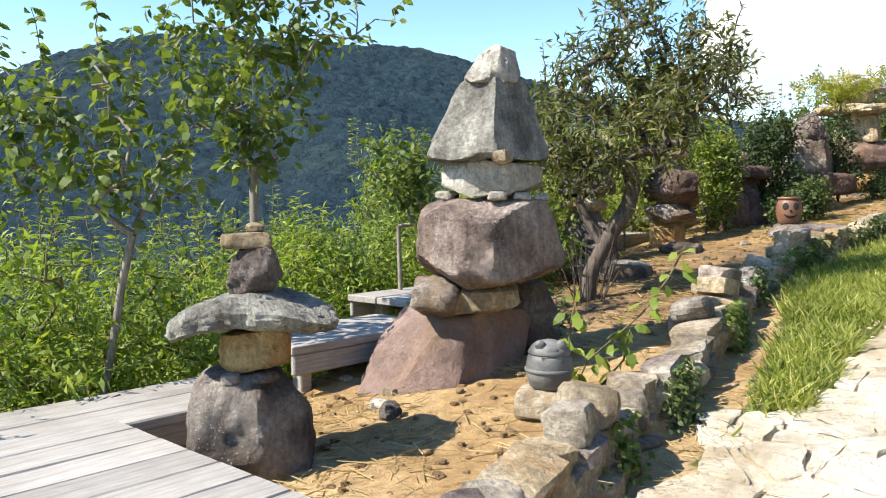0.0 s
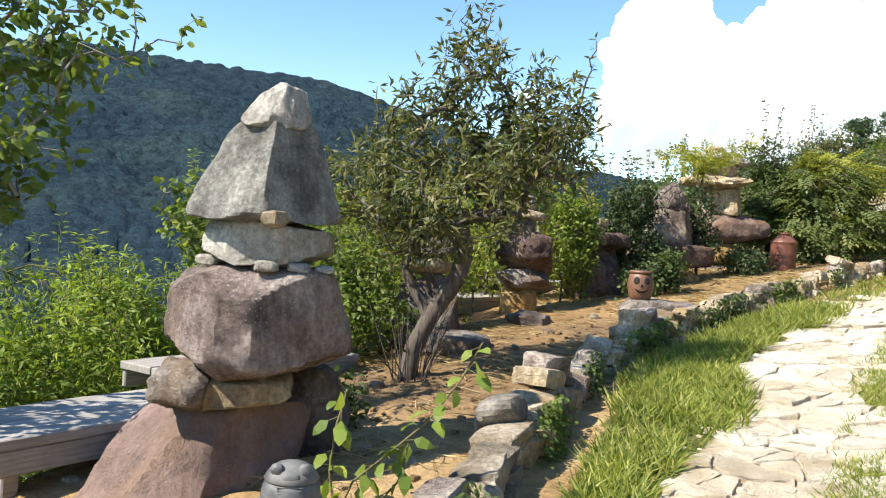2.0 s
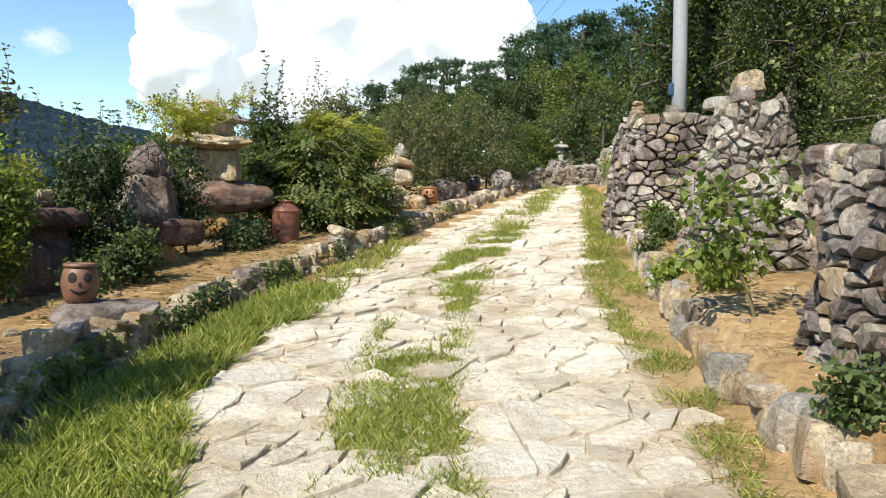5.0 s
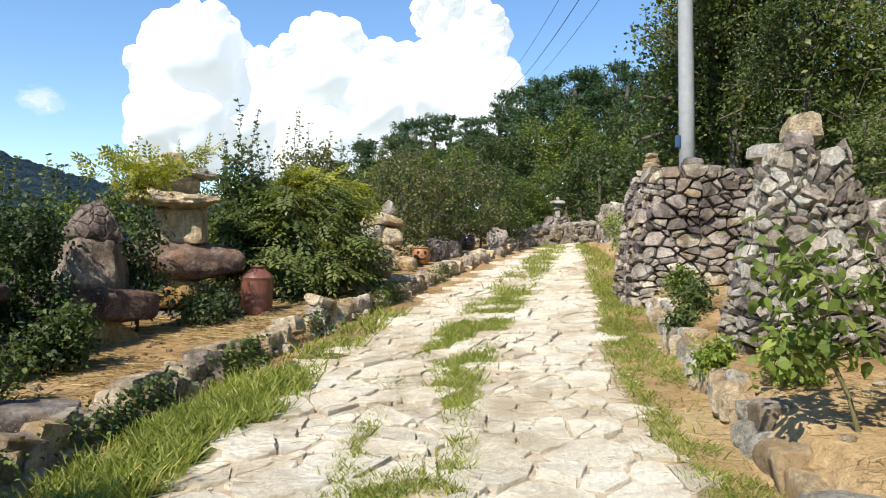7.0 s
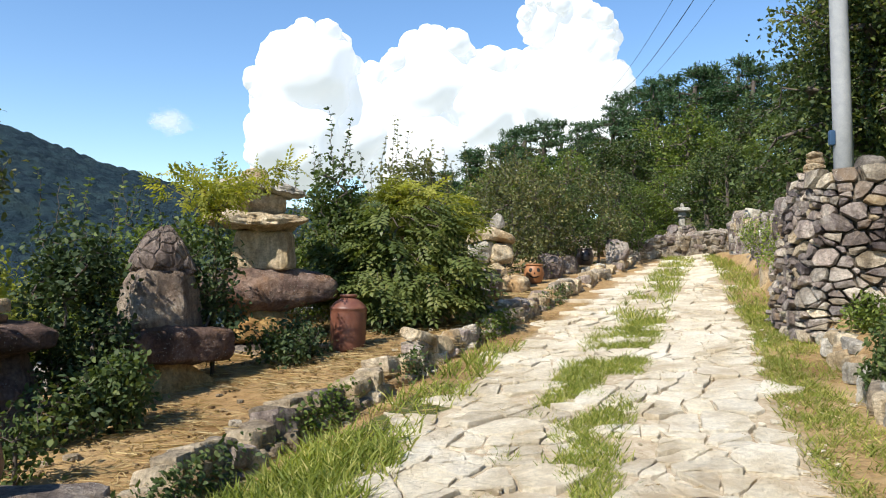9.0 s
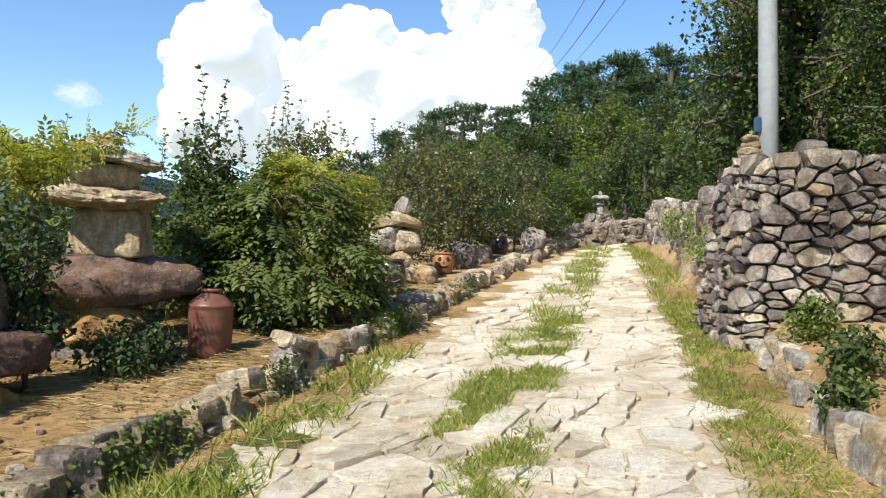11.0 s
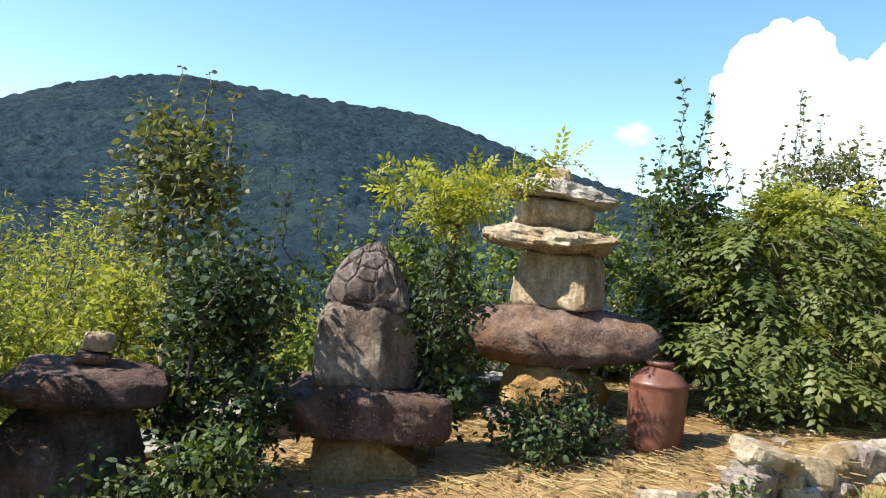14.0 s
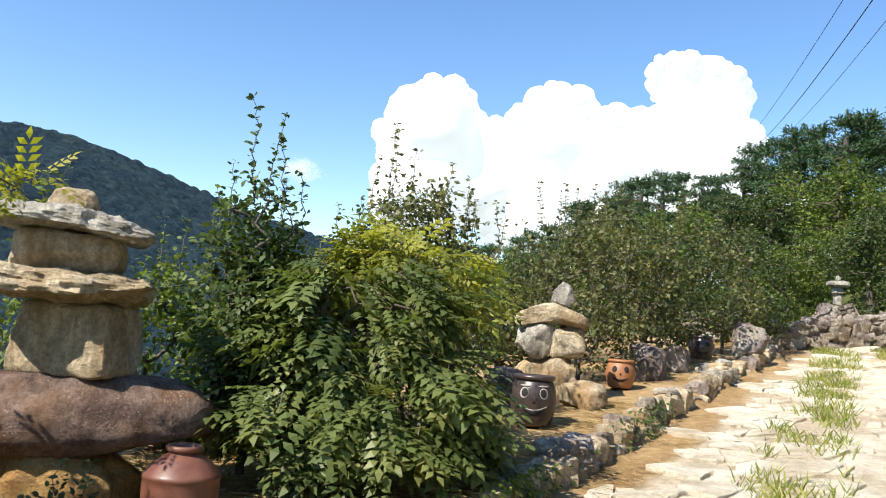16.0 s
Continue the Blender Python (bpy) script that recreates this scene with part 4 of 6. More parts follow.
def plant(name, x, y, z, label, category, blobs, trunk, leaf, mat, n_twigs=150, leaves=14, size=0.06, seed=0, bark=None, shoots=(), shape="diamond", group="",
          spread_leaf=0.07, surface=0.5, droop=0.25, radius=0.03, gap=0.12, outward=0.0, far=False):
    """A tree or shrub. blobs: crown lumps (dx, dy, dz, rx, ry, rz); trunk: polyline of (dx, dy, dz); shoots: upright whips (dx, dy, z0, z1)."""
    rnd = np.random.RandomState(seed)
    bark = bark or M_BARK
    e = tagged(empty(name, x, y, z), label, category, group)
    nodes = [np.array(p, float) for p in trunk]
    parent = [-1] + list(range(len(trunk) - 1))
    tr = []
    for i in range(1, len(trunk)):
        a, b = nodes[i - 1], nodes[i]
        tr.append((a + b) / 2)
    vol = np.array([b[3] * b[4] * b[5] for b in blobs]) ** 0.67
    vol = vol / vol.sum()
    ends = []
    for _ in range(n_twigs):
        b = blobs[rnd.choice(len(blobs), p=vol)]
        d = rnd.normal(size=3)
        d /= np.linalg.norm(d)
        r = rnd.uniform(0.25, 1.0) ** surface
        if noise.noise(Vector(d * 2.3) + Vector((seed * 3.1, b[0], b[2]))) < -gap * 2:
            r *= 0.72
        r *= 1 + 0.22 * noise.noise(Vector(d * 3.7) + Vector((0, seed, b[0])))
        ends.append(np.array(b[:3]) + d * r * np.array(b[3:6]))
    root = nodes[-1]
    ends.sort(key=lambda q: np.linalg.norm(q - root))
    arr = np.array(nodes + ends)
    count = len(nodes)
    twig_ids = []
    for q in ends:
        dv = q - arr[:count]
        d = np.linalg.norm(dv, axis=1)
        cost = d + 0.55 * np.clip(-dv[:, 2], 0, None) + 0.0
        cost[:max(1, len(trunk) // 2)] += 0.25 * (len(trunk) > 2)
        k = int(np.argmin(cost))
        arr[count] = q
        nodes.append(q)
        parent.append(k)
        twig_ids.append(count)
        count += 1
    for sx, sy, z0, z1 in shoots:
        k = int(np.argmin(np.linalg.norm(arr[:count] - (sx, sy, z0), axis=1)))
        steps = max(3, int((z1 - z0) / 0.07))
        wob = rnd.normal(size=2) * 0.05
        for s in range(1, steps + 1):
            t = s / steps
            q = np.array([sx + wob[0] * t + rnd.normal() * 0.012, sy + wob[1] * t + rnd.normal() * 0.012, z0 + (z1 - z0) * t])
            nodes.append(q)
            parent.append(k)
            k = len(nodes) - 1
            twig_ids.append(-k)
        arr = np.array(nodes + [np.zeros(3)] * 4)
        count = len(nodes)
    load = np.ones(len(nodes)) * 0.0
    for i in range(len(nodes) - 1, 0, -1):
        load[i] += 1
        load[parent[i]] += load[i]
    full = max(load[0], 1)
    rad = radius * np.sqrt(np.clip(load, 1, None) / full) ** 0.95
    rad = np.maximum(rad, 0.0028)
    verts, faces = [], []
    for i in range(1, len(nodes)):
        a, b = nodes[parent[i]], nodes[i]
        sides = 8 if i < len(trunk) else (5 if rad[i] > 0.006 and not far else 3)
        ra = min(rad[parent[i]], rad[i] * 1.5) if i >= len(trunk) else rad[parent[i]] * (1.15 if i == 1 else 1)
        if i >= len(trunk) and np.linalg.norm(b - a) > 0.18 and not far:
            m = (a + b) / 2 + rnd.normal(size=3) * 0.025 + (0, 0, 0.02)
            tube(verts, faces, a, m, ra, (ra + rad[i]) / 2, sides)
            tube(verts, faces, m, b, (ra + rad[i]) / 2, rad[i], sides)
        else:
            tube(verts, faces, a, b, ra, rad[i], sides)
    part("branches", mesh_of("branches", verts, faces, bark), e, label="bare stems and twigs")
    P, A, S = [], [], []
    for i in twig_ids:
        if i >= 0:
            a, b = nodes[parent[i]], nodes[i]
            d = b - a
            L = np.linalg.norm(d)
            if L > 0.35:
                a = b - d / L * 0.35
            t = rnd.uniform(0.1, 1.08, leaves)[:, None]
            P.append(a + (b - a) * t + rnd.normal(size=(leaves, 3)) * spread_leaf)
            away = b * (1, 1, 0) / (np.linalg.norm(b[:2]) + 1e-6)
            A.append(rnd.normal(size=(leaves, 3)) * (0.8 - 0.35 * (outward > 0)) + d / (L + 1e-6) * 0.7 * (outward == 0) + away * outward)
            S.append(size * rnd.uniform(0.6, 1.25, leaves))
        else:
            b = nodes[-i]
            k = 4
            P.append(b + rnd.normal(size=(k, 3)) * 0.012)
            ang = rnd.uniform(0, math.tau, k)
            A.append(np.stack([np.cos(ang), np.sin(ang), np.full(k, 0.55)], 1))
            S.append(size * rnd.uniform(0.6, 1.0, k))
    P, A, S = np.concatenate(P), np.concatenate(A), np.concatenate(S)
    part("leaves", leaves_mesh("leaves", P, A, S, mat, rnd, shape, droop, 0.5 + outward), e, kind="stuff")
    return e


# ---- dry stone walls and cairns ----
CHUNKS = {}


def chunk(kind, k, mt):
    key = (kind, k, mt.name)
    if key not in CHUNKS:
        opts = dict(round=dict(power=6, facets=9, rough=0.04, chop=0.66), block=dict(power=10, facets=7, rough=0.035, chop=0.62), flat=dict(power=10, facets=6, rough=0.03, chop=0.66))[kind]
        CHUNKS[key] = stone_mesh("stone", 1, 1, 1, mt, 500 + k * 7 + len(kind), n=5, sharp=17, **opts)
    return CHUNKS[key]


def put_stone(parent, me, x, y, z, sx, sy, sz, rx, ry, rz):
    o = new("stone", me)
    o.parent = parent
    inv = parent.matrix_world.inverted() if parent else Matrix()
    o.matrix_basis = inv @ pose(x, y, z, rx, ry, rz) @ Matrix.Diagonal((sx, sy, sz, 1))
    return o


def joined(name, parent, pieces, mt):
    """One mesh of many stones: pieces are (mesh, matrix)."""
    verts, faces, n0 = [], [], 0
    for me, m in pieces:
        co = np.empty(len(me.vertices) * 3, np.float32)
        me.vertices.foreach_get("co", co)
        co = co.reshape(-1, 3) @ np.array(m.to_3x3()).T + np.array(m.translation)
        verts.append(co)
        q = np.empty(len(me.polygons) * 4, np.int32)
        me.polygons.foreach_get("vertices", q)
        faces.append(q.reshape(-1, 4) + n0)
        n0 += len(co)
    if not verts:
        return None
    me = quick_mesh(name, np.concatenate(verts), np.concatenate(faces), mt)
    return part(name, me, parent, kind="stuff")


def rubble_wall(name, label, line, height, thick, mats, seed, single, stone=(0.14, 0.3), tall=(0.09, 0.2), kind="structure", base=None, batter=0.1):
    """A dry wall along a polyline (x, y); the face is to the right of the way the line runs. single: each stone an object of its own."""
    rnd = random.Random(seed)
    e = tagged(new(name), label, "stone wall", kind=kind)
    e.matrix_world = pose(line[0][0], line[0][1], zat(*line[0]))
    pts = [Vector((a, b)) for a, b in line]
    seg = [(pts[i + 1] - pts[i]).length for i in range(len(pts) - 1)]
    total = sum(seg)

    def at(s):
        for i, L in enumerate(seg):
            if s <= L or i == len(seg) - 1:
                d = (pts[i + 1] - pts[i]).normalized()
                return pts[i] + d * s, d
            s -= L
    pieces = []
    hfun = height if callable(height) else (lambda s: height)
    gfun = base or (lambda x, y: zat(x, y))
    z = 0.0
    top = max(hfun(total * k / 20) for k in range(21))
    while z < top:
        hh = rnd.uniform(*tall)
        s = rnd.uniform(-0.1, 0.05)
        while s < total:
            w = rnd.uniform(*stone)
            mid = min(max(s + w / 2, 0), total)
            if z < hfun(mid) - 0.03 + rnd.uniform(-0.03, 0.05):
                p, d = at(mid)
                right = Vector((d.y, -d.x))
                hz = hh * rnd.uniform(0.95, 1.45)
                dep = rnd.uniform(0.75, 1.1) * thick
                q = p - right * (dep * 0.5 + z * batter - rnd.uniform(-0.03, 0.06))
                kind_ = rnd.choice(("block", "block", "round", "flat"))
                me = chunk(kind_, rnd.randrange(9), rnd.choice(mats))
                zz = gfun(q.x, q.y) if base is None else gfun(p.x, p.y)
                pieces.append((me, (q.x, q.y, zz + z - 0.03, w * 1.12, dep, hz * 1.18, rnd.uniform(-14, 14), rnd.uniform(-15, 15), math.degrees(math.atan2(d.y, d.x)) + rnd.uniform(-25, 25)), mid))
            s += w * 0.86
        z += hh
    rest = {}
    for me, q, mid in pieces:
        if single(q[0], q[1]):
            put_stone(e, me, *q)
        else:
            m = e.matrix_world.inverted() @ pose(q[0], q[1], q[2], q[6], q[7], q[8]) @ Matrix.Diagonal((q[3], q[4], q[5], 1))
            rest.setdefault(me.materials[0].name, []).append((me, m))
    for key, lot in rest.items():
        joined("far_stones", e, lot, bpy.data.materials[key])
    return e, at, total, hfun


def clip_poly(poly, n, off):
    out = []
    for i in range(len(poly)):
        a, b = poly[i], poly[(i + 1) % len(poly)]
        da, db = a @ n - off, b @ n - off
        if da <= 0:
            out.append(a)
        if da * db < 0:
            out.append(a + (b - a) * (da / (da - db)))
    return out


def broken(poly, rnd, least, chance):
    """An outline cracked across once or more while it is larger than least (square metres)."""
    area = 0.5 * abs(sum(poly[k][0] * poly[(k + 1) % len(poly)][1] - poly[(k + 1) % len(poly)][0] * poly[k][1] for k in range(len(poly))))
    if area < least or rnd.random() > chance:
        return [poly]
    c = np.mean(poly, axis=0)
    spread_ = np.ptp(np.array(poly), axis=0)
    a = rnd.uniform(-0.7, 0.7) + (0 if spread_[0] > spread_[1] else math.pi / 2)
    n = np.array((math.cos(a), math.sin(a)))
    off = n @ c + rnd.uniform(-0.12, 0.12) * max(spread_)
    out = []
    for half in (clip_poly(poly, n, off - 0.004), clip_poly(poly, -n, -off - 0.004)):
        if len(half) > 2:
            out += broken(half, rnd, least, chance)
    return out


def face_cells(length, height, w, h, rnd):
    """Interlocking stone outlines over a wall face length x height: a jittered net of cells, w x h on average."""
    k = w / h
    pts, row, z = [], 0, h * 0.35
    while z < height:
        n = max(4, int(length / w))
        for i in range(n):
            pts.append(((i + 0.5 * (row % 2) + rnd.uniform(-0.42, 0.42)) * length / n, (z + rnd.uniform(-0.4, 0.4) * h) * k, rnd.uniform(-0.55, 0.55) * w * w))
        z += h
        row += 1
    pts = np.array(pts)
    wt, pts = pts[:, 2], pts[:, :2]
    cells = []
    for i, p in enumerate(pts):
        d = np.linalg.norm(pts - p, axis=1)
        poly = [p + np.array(q) * w for q in ((-1.1, -0.9), (1.1, -0.9), (1.1, 0.9), (-1.1, 0.9))]
        for j in np.argsort(d)[1:14]:
            n = (pts[j] - p) / max(d[j], 1e-4)
            poly = clip_poly(poly, n, n @ p + d[j] / 2 + (wt[i] - wt[j]) / (2 * max(d[j], 0.3 * w)) - 0.003 - 0.006 * rnd.random())
            if len(poly) < 3:
                break
        if len(poly) > 2:
            cells += [[(q[0], q[1] / k) for q in piece] for piece in broken(poly, rnd, w * w * 0.5, 0.5)]
    return cells


def face_stone(poly, surf, rnd, mt, deep=0.16, proud=0.045):
    """One walling stone with a rough hewn front; surf(s, z) gives a place on the face and its outward normal. Origin at its middle."""
    ring = []
    for k in range(len(poly)):
        a, b = np.array(poly[k]), np.array(poly[(k + 1) % len(poly)])
        if np.linalg.norm(b - a) < 0.025:
            continue
        ring.append(a * 0.9 + b * 0.1)
        if np.linalg.norm(b - a) > 0.09:
            ring.append(a * 0.45 + b * 0.55)
    if len(ring) < 3:
        return None, None
    c = np.mean(ring, axis=0)
    tip = (rnd.uniform(-0.35, 0.35), rnd.uniform(-0.35, 0.3))
    out, step = rnd.uniform(-0.03, proud), rnd.uniform(0.84, 0.95)
    verts, faces, n = [], [], len(ring)
    for shrink, off in ((0.72, -deep), (0.98, -0.03), (step, 0.012)):
        for q in ring:
            r = (q - c) * shrink * (1 + rnd.uniform(-0.07, 0.03))
            p, nn = surf(*(c + r))
            push = off if off < 0 else off + out + r[0] * tip[0] + r[1] * tip[1] + rnd.uniform(-0.012, 0.012)
            verts.append(p + nn * push)
    p, nn = surf(*c)
    verts.append(p + nn * (0.02 + out + rnd.uniform(-0.008, 0.014)))
    for k in range(2):
        for i in range(n):
            j = (i + 1) % n
            faces.append((k * n + i, k * n + j, (k + 1) * n + j, (k + 1) * n + i))
    for i in range(n):
        faces.append((2 * n + i, 2 * n + (i + 1) % n, 3 * n))
    mid = p
    return mesh_of("stone", [v - mid for v in verts], faces, mt, False), mid


def cairn(name, label, x, y, rx, ry, h, top, seed, mats, stone=(0.14, 0.28), tall=(0.07, 0.15), yaw=0, square=3.0, zbase=None, profile=None):
    """A tapering tower of dry stones. top: width at the top over the foot."""
    rnd = random.Random(seed)
    z0 = zat(x, y) if zbase is None else zbase
    e = tagged(empty(name, x, y, z0, yaw), label, "cairn", "dry stone cairns beside the path")
    rows, faces, seg = [], [], 20

    def scale(t):
        return profile(t) if profile else 1 + (top - 1) * t

    def edge(a, t):
        c, s = math.cos(a), math.sin(a)
        k = (abs(c) ** square + abs(s) ** square) ** (-1 / square)
        return c * k * rx * scale(t), s * k * ry * scale(t)
    for i in range(7):
        t = i / 6
        for k in range(seg):
            u, v = edge(math.tau * k / seg, t)
            rows.append((u * 0.94, v * 0.94, h * t * 0.97 - 0.4 * (i == 0)))
    for i in range(6):
        for k in range(seg):
            j = (k + 1) % seg
            faces.append((i * seg + k, i * seg + j, (i + 1) * seg + j, (i + 1) * seg + k))
    faces.append(tuple(6 * seg + k for k in range(seg)))
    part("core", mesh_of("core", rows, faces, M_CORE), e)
    turns = np.linspace(0, math.tau, 200)
    rim = np.array([edge(a, 0.35) for a in turns])
    arc = np.concatenate([[0], np.cumsum(np.linalg.norm(np.diff(rim, axis=0), axis=1))])

    def surf(s, z):
        a = float(np.interp(s % arc[-1], arc, turns))
        z -= 0.28
        t = max(0.0, z / h)
        u, v = edge(a, t)
        u1, v1 = edge(a + 0.03, t)
        nn = np.array([v1 - v, u - u1, (1 - scale(1.0)) * (rx + ry) * 0.5 / h * 0.03])
        return np.array([u, v, z - 0.04]), nn / (np.linalg.norm(nn) + 1e-9)
    back = ([], [])
    for poly in face_cells(arc[-1], h + 0.28, sum(stone) / 2, sum(tall) / 2 * 1.15, rnd):
        me, mid = face_stone(poly, surf, rnd, rnd.choice(mats))
        if me and mid[0] > 0.3 * rx:
            n0 = len(back[0])
            back[0].extend(v.co + Vector(mid) for v in me.vertices)
            back[1].extend(tuple(i + n0 for i in p.vertices) for p in me.polygons)
        elif me:
            o = new("stone", me)
            o.parent = e
            o.matrix_basis = Matrix.Translation(Vector(mid))
    if back[0]:
        part("back_stones", mesh_of("back_stones", back[0], back[1], mats[0], False), e, kind="stuff")
    for k in range(max(4, int(22 * top * (rx + ry) / 2))):
        w = rnd.uniform(0.14, 0.3)
        o = new("stone", chunk("flat", rnd.randrange(9), rnd.choice(mats)))
        o.parent = e
        o.matrix_basis = pose(rnd.uniform(-0.85, 0.85) * rx * top, rnd.uniform(-0.85, 0.85) * ry * top, h - 0.08 + rnd.uniform(0, 0.04), rnd.uniform(-8, 8), rnd.uniform(-8, 8), rnd.uniform(0, 180)) @ Matrix.Diagonal((w, w * 0.8, rnd.uniform(0.07, 0.15), 1))
    return e


# ---- the benches and the deck on the valley side ----
def low_bench(x0, x1, y0, y1, z, boards=2):
    return bench((x0 + x1) / 2, (y0 + y1) / 2, z, 90, y1 - y0, x1 - x0, "low bench of pale sun-bleached boards on short posts", boards, 0.13, True, 0.06)


low_bench(-4.4, -3.7, -1.4, 2.72, 0.43)
low_bench(-4.58, -3.88, 2.92, 4.28, 0.63)
low_bench(-5.08, -4.35, 4.4, 6.2, 0.74)
low_bench(-5.5, -4.85, 6.9, 8.3, 0.86)
low_bench(-5.6, -4.95, 8.5, 10.0, 1.12)
low_bench(-5.6, -4.95, 10.2, 11.8, 1.3)
low_bench(-5.3, -4.65, 12.0, 13.7, 1.55)
low_bench(-4.9, -4.2, 13.9, 15.4, 1.8)
low_bench(-4.3, -3.6, 15.6, 17.2, 2.0)
deck = tagged(empty("timber_deck", -2.6, 0.15, 0.47), "grey weathered timber deck of wide boards", "deck")
for k in range(9):
    part("deck_board", board_mesh("deck_board", 3.1, 0.232, 0.045, 50 + k), deck, pose(-0.98 + 0.238 * k, 0.0, -0.045, 0, 0, 90))
for k in (-1.4, 0, 1.4):
    part("joist", board_mesh("joist", 2.1, 0.09, 0.14, 80), deck, pose(0, k, -0.19))
for a in (-0.9, 0.9):
    for b in (-1.3, 1.3):
        part("post", board_mesh("post", 0.1, 0.1, 0.5, 81), deck, pose(a, b, -0.6))


# ---- trees and shrubs of the bed ----
TG = "young trees on the valley side"
plant("twisted_tree", -3.63, 5.98, zat(-3.63, 5.98), "small twisted evergreen tree with forked dark trunk and narrow leaves", "tree",
      [(0.25, 0.1, 1.45, 0.75, 0.75, 0.38), (0.6, 0.55, 1.85, 0.6, 0.55, 0.42), (-0.5, -0.25, 1.5, 0.5, 0.5, 0.36), (-0.1, 0.1, 1.95, 0.5, 0.5, 0.4), (0.2, 0.3, 2.45, 0.36, 0.36, 0.5), (0.75, 0.7, 2.2, 0.34, 0.34, 0.4), (0.15, -0.3, 1.2, 0.5, 0.4, 0.25)],
      [(-0.03, -0.02, -0.06), (-0.01, 0.0, 0.2), (0.05, 0.03, 0.36), (0.11, 0.06, 0.5), (0.2, 0.1, 0.66), (0.28, 0.15, 0.82), (0.32, 0.17, 1.0), (0.27, 0.16, 1.2)], 14, L_OLIVE, 520, 16, 0.1, 11, M_BARK,
      [(0.2, 0.3, 2.7, 3.05), (0.95, 0.8, 2.3, 2.75), (0.35, 0.2, 2.6, 2.95), (-0.4, -0.1, 1.8, 2.3)], "slim", radius=0.07, spread_leaf=0.05)
tt = bpy.data.objects["twisted_tree"]
vv, ff = [], []
fork = [(0.1, 0.05, 0.46), (0.05, 0.03, 0.58), (-0.03, -0.01, 0.7), (-0.09, -0.05, 0.86), (-0.06, -0.03, 1.0), (0.02, 0.01, 1.12), (-0.1, -0.05, 1.28), (-0.3, -0.14, 1.45)]
for k in range(len(fork) - 1):
    tube(vv, ff, fork[k], fork[k + 1], 0.05 - 0.004 * k, 0.046 - 0.004 * k, 8)
part("limb", mesh_of("limb", vv, ff, M_BARK), tt)
vv, ff = [], []
rnd_s = random.Random(5)
for k in range(26):
    a = rnd_s.uniform(0, math.tau)
    r0, r1 = rnd_s.uniform(0.05, 0.16), rnd_s.uniform(0.15, 0.42)
    tube(vv, ff, (r0 * math.cos(a), r0 * math.sin(a), -0.04), (r1 * math.cos(a), r1 * math.sin(a), rnd_s.uniform(0.25, 0.6)), 0.006, 0.003, 4)
part("suckers", mesh_of("suckers", vv, ff, M_BARK), tt, label="thin bare shoots round the foot")

plant("slender_tree", -4.85, 2.25, 0.0, "slender young fruit tree with yellowing heart-shaped leaves", "tree",
      [(-0.35, -0.25, 1.85, 0.55, 0.45, 0.36), (0.15, 0.15, 1.7, 0.42, 0.42, 0.34), (-0.1, 0, 2.2, 0.5, 0.5, 0.36), (-0.55, -0.45, 2.2, 0.35, 0.35, 0.35), (0.3, 0.3, 2.05, 0.25, 0.25, 0.3)],
      [(-0.16, -0.14, -0.6), (-0.09, -0.08, 0.1), (-0.01, -0.01, 0.6), (0.04, 0.04, 1.0), (0.1, 0.09, 1.32)], 10, L_MID, 140, 6, 0.1, 12, M_BARKPALE,
      [(-0.4, -0.2, 2.1, 2.75), (-0.15, 0, 2.3, 2.95), (-0.65, -0.4, 2.1, 2.7), (0.15, 0.1, 2.1, 2.6), (-0.8, -0.6, 2.0, 2.55)], "oval", TG, radius=0.026, spread_leaf=0.06, droop=0.8)
plant("slender_tree", -4.9, 3.35, 0.0, "slender young tree with a full crown of glossy leaves", "tree",
      [(0, 0, 2.3, 0.48, 0.48, 0.4), (-0.25, -0.2, 2.8, 0.5, 0.5, 0.5), (0.35, 0.3, 2.7, 0.45, 0.45, 0.45), (0.0, 0.0, 1.95, 0.25, 0.25, 0.25), (0, 0, 3.2, 0.5, 0.5, 0.4)],
      [(0, 0, -0.5), (0.01, 0, 0.6), (-0.01, 0.01, 1.3), (0.0, 0, 1.8)], 10, L_MID, 200, 8, 0.095, 13, M_BARKPALE,
      [(0.6, 0.5, 2.9, 3.2), (-0.5, -0.3, 3.0, 3.4), (0.8, 0.65, 2.75, 3.0), (0.2, 0.2, 3.2, 3.6)], "oval", TG, radius=0.034, spread_leaf=0.06, droop=0.7)
plant("slender_tree", -5.0, 4.95, zat(-5.0, 4.95), "small leafy sapling with a thin pale stem", "tree",
      [(0, 0, 1.75, 0.3, 0.3, 0.32), (0.1, 0.1, 1.45, 0.22, 0.22, 0.25)], [(0, 0, -0.1), (0.02, 0, 0.6), (0, 0, 1.2)], 10, L_MID, 70, 11, 0.08, 17, M_BARKPALE, [], "oval", TG, radius=0.02, droop=0.5)
plant("slender_tree", -5.7, 11.95, zat(-5.7, 11.95), "young tree with upright shoots of yellowish green leaves", "tree",
      [(0, 0, 2.1, 0.5, 0.5, 0.5), (-0.2, 0, 2.6, 0.4, 0.4, 0.4), (0.2, 0.1, 2.5, 0.3, 0.3, 0.35)], [(0, 0, -0.1), (0.02, 0, 0.8), (0, 0, 1.5)], 10, L_OLIVE, 170, 11, 0.085, 18, M_BARKPALE,
      [(-0.2, 0, 2.8, 3.3), (0.1, 0.1, 2.7, 3.25), (-0.4, -0.1, 2.6, 3.05), (0.35, 0.2, 2.5, 3.1)], "oval", TG, radius=0.035, droop=0.4)
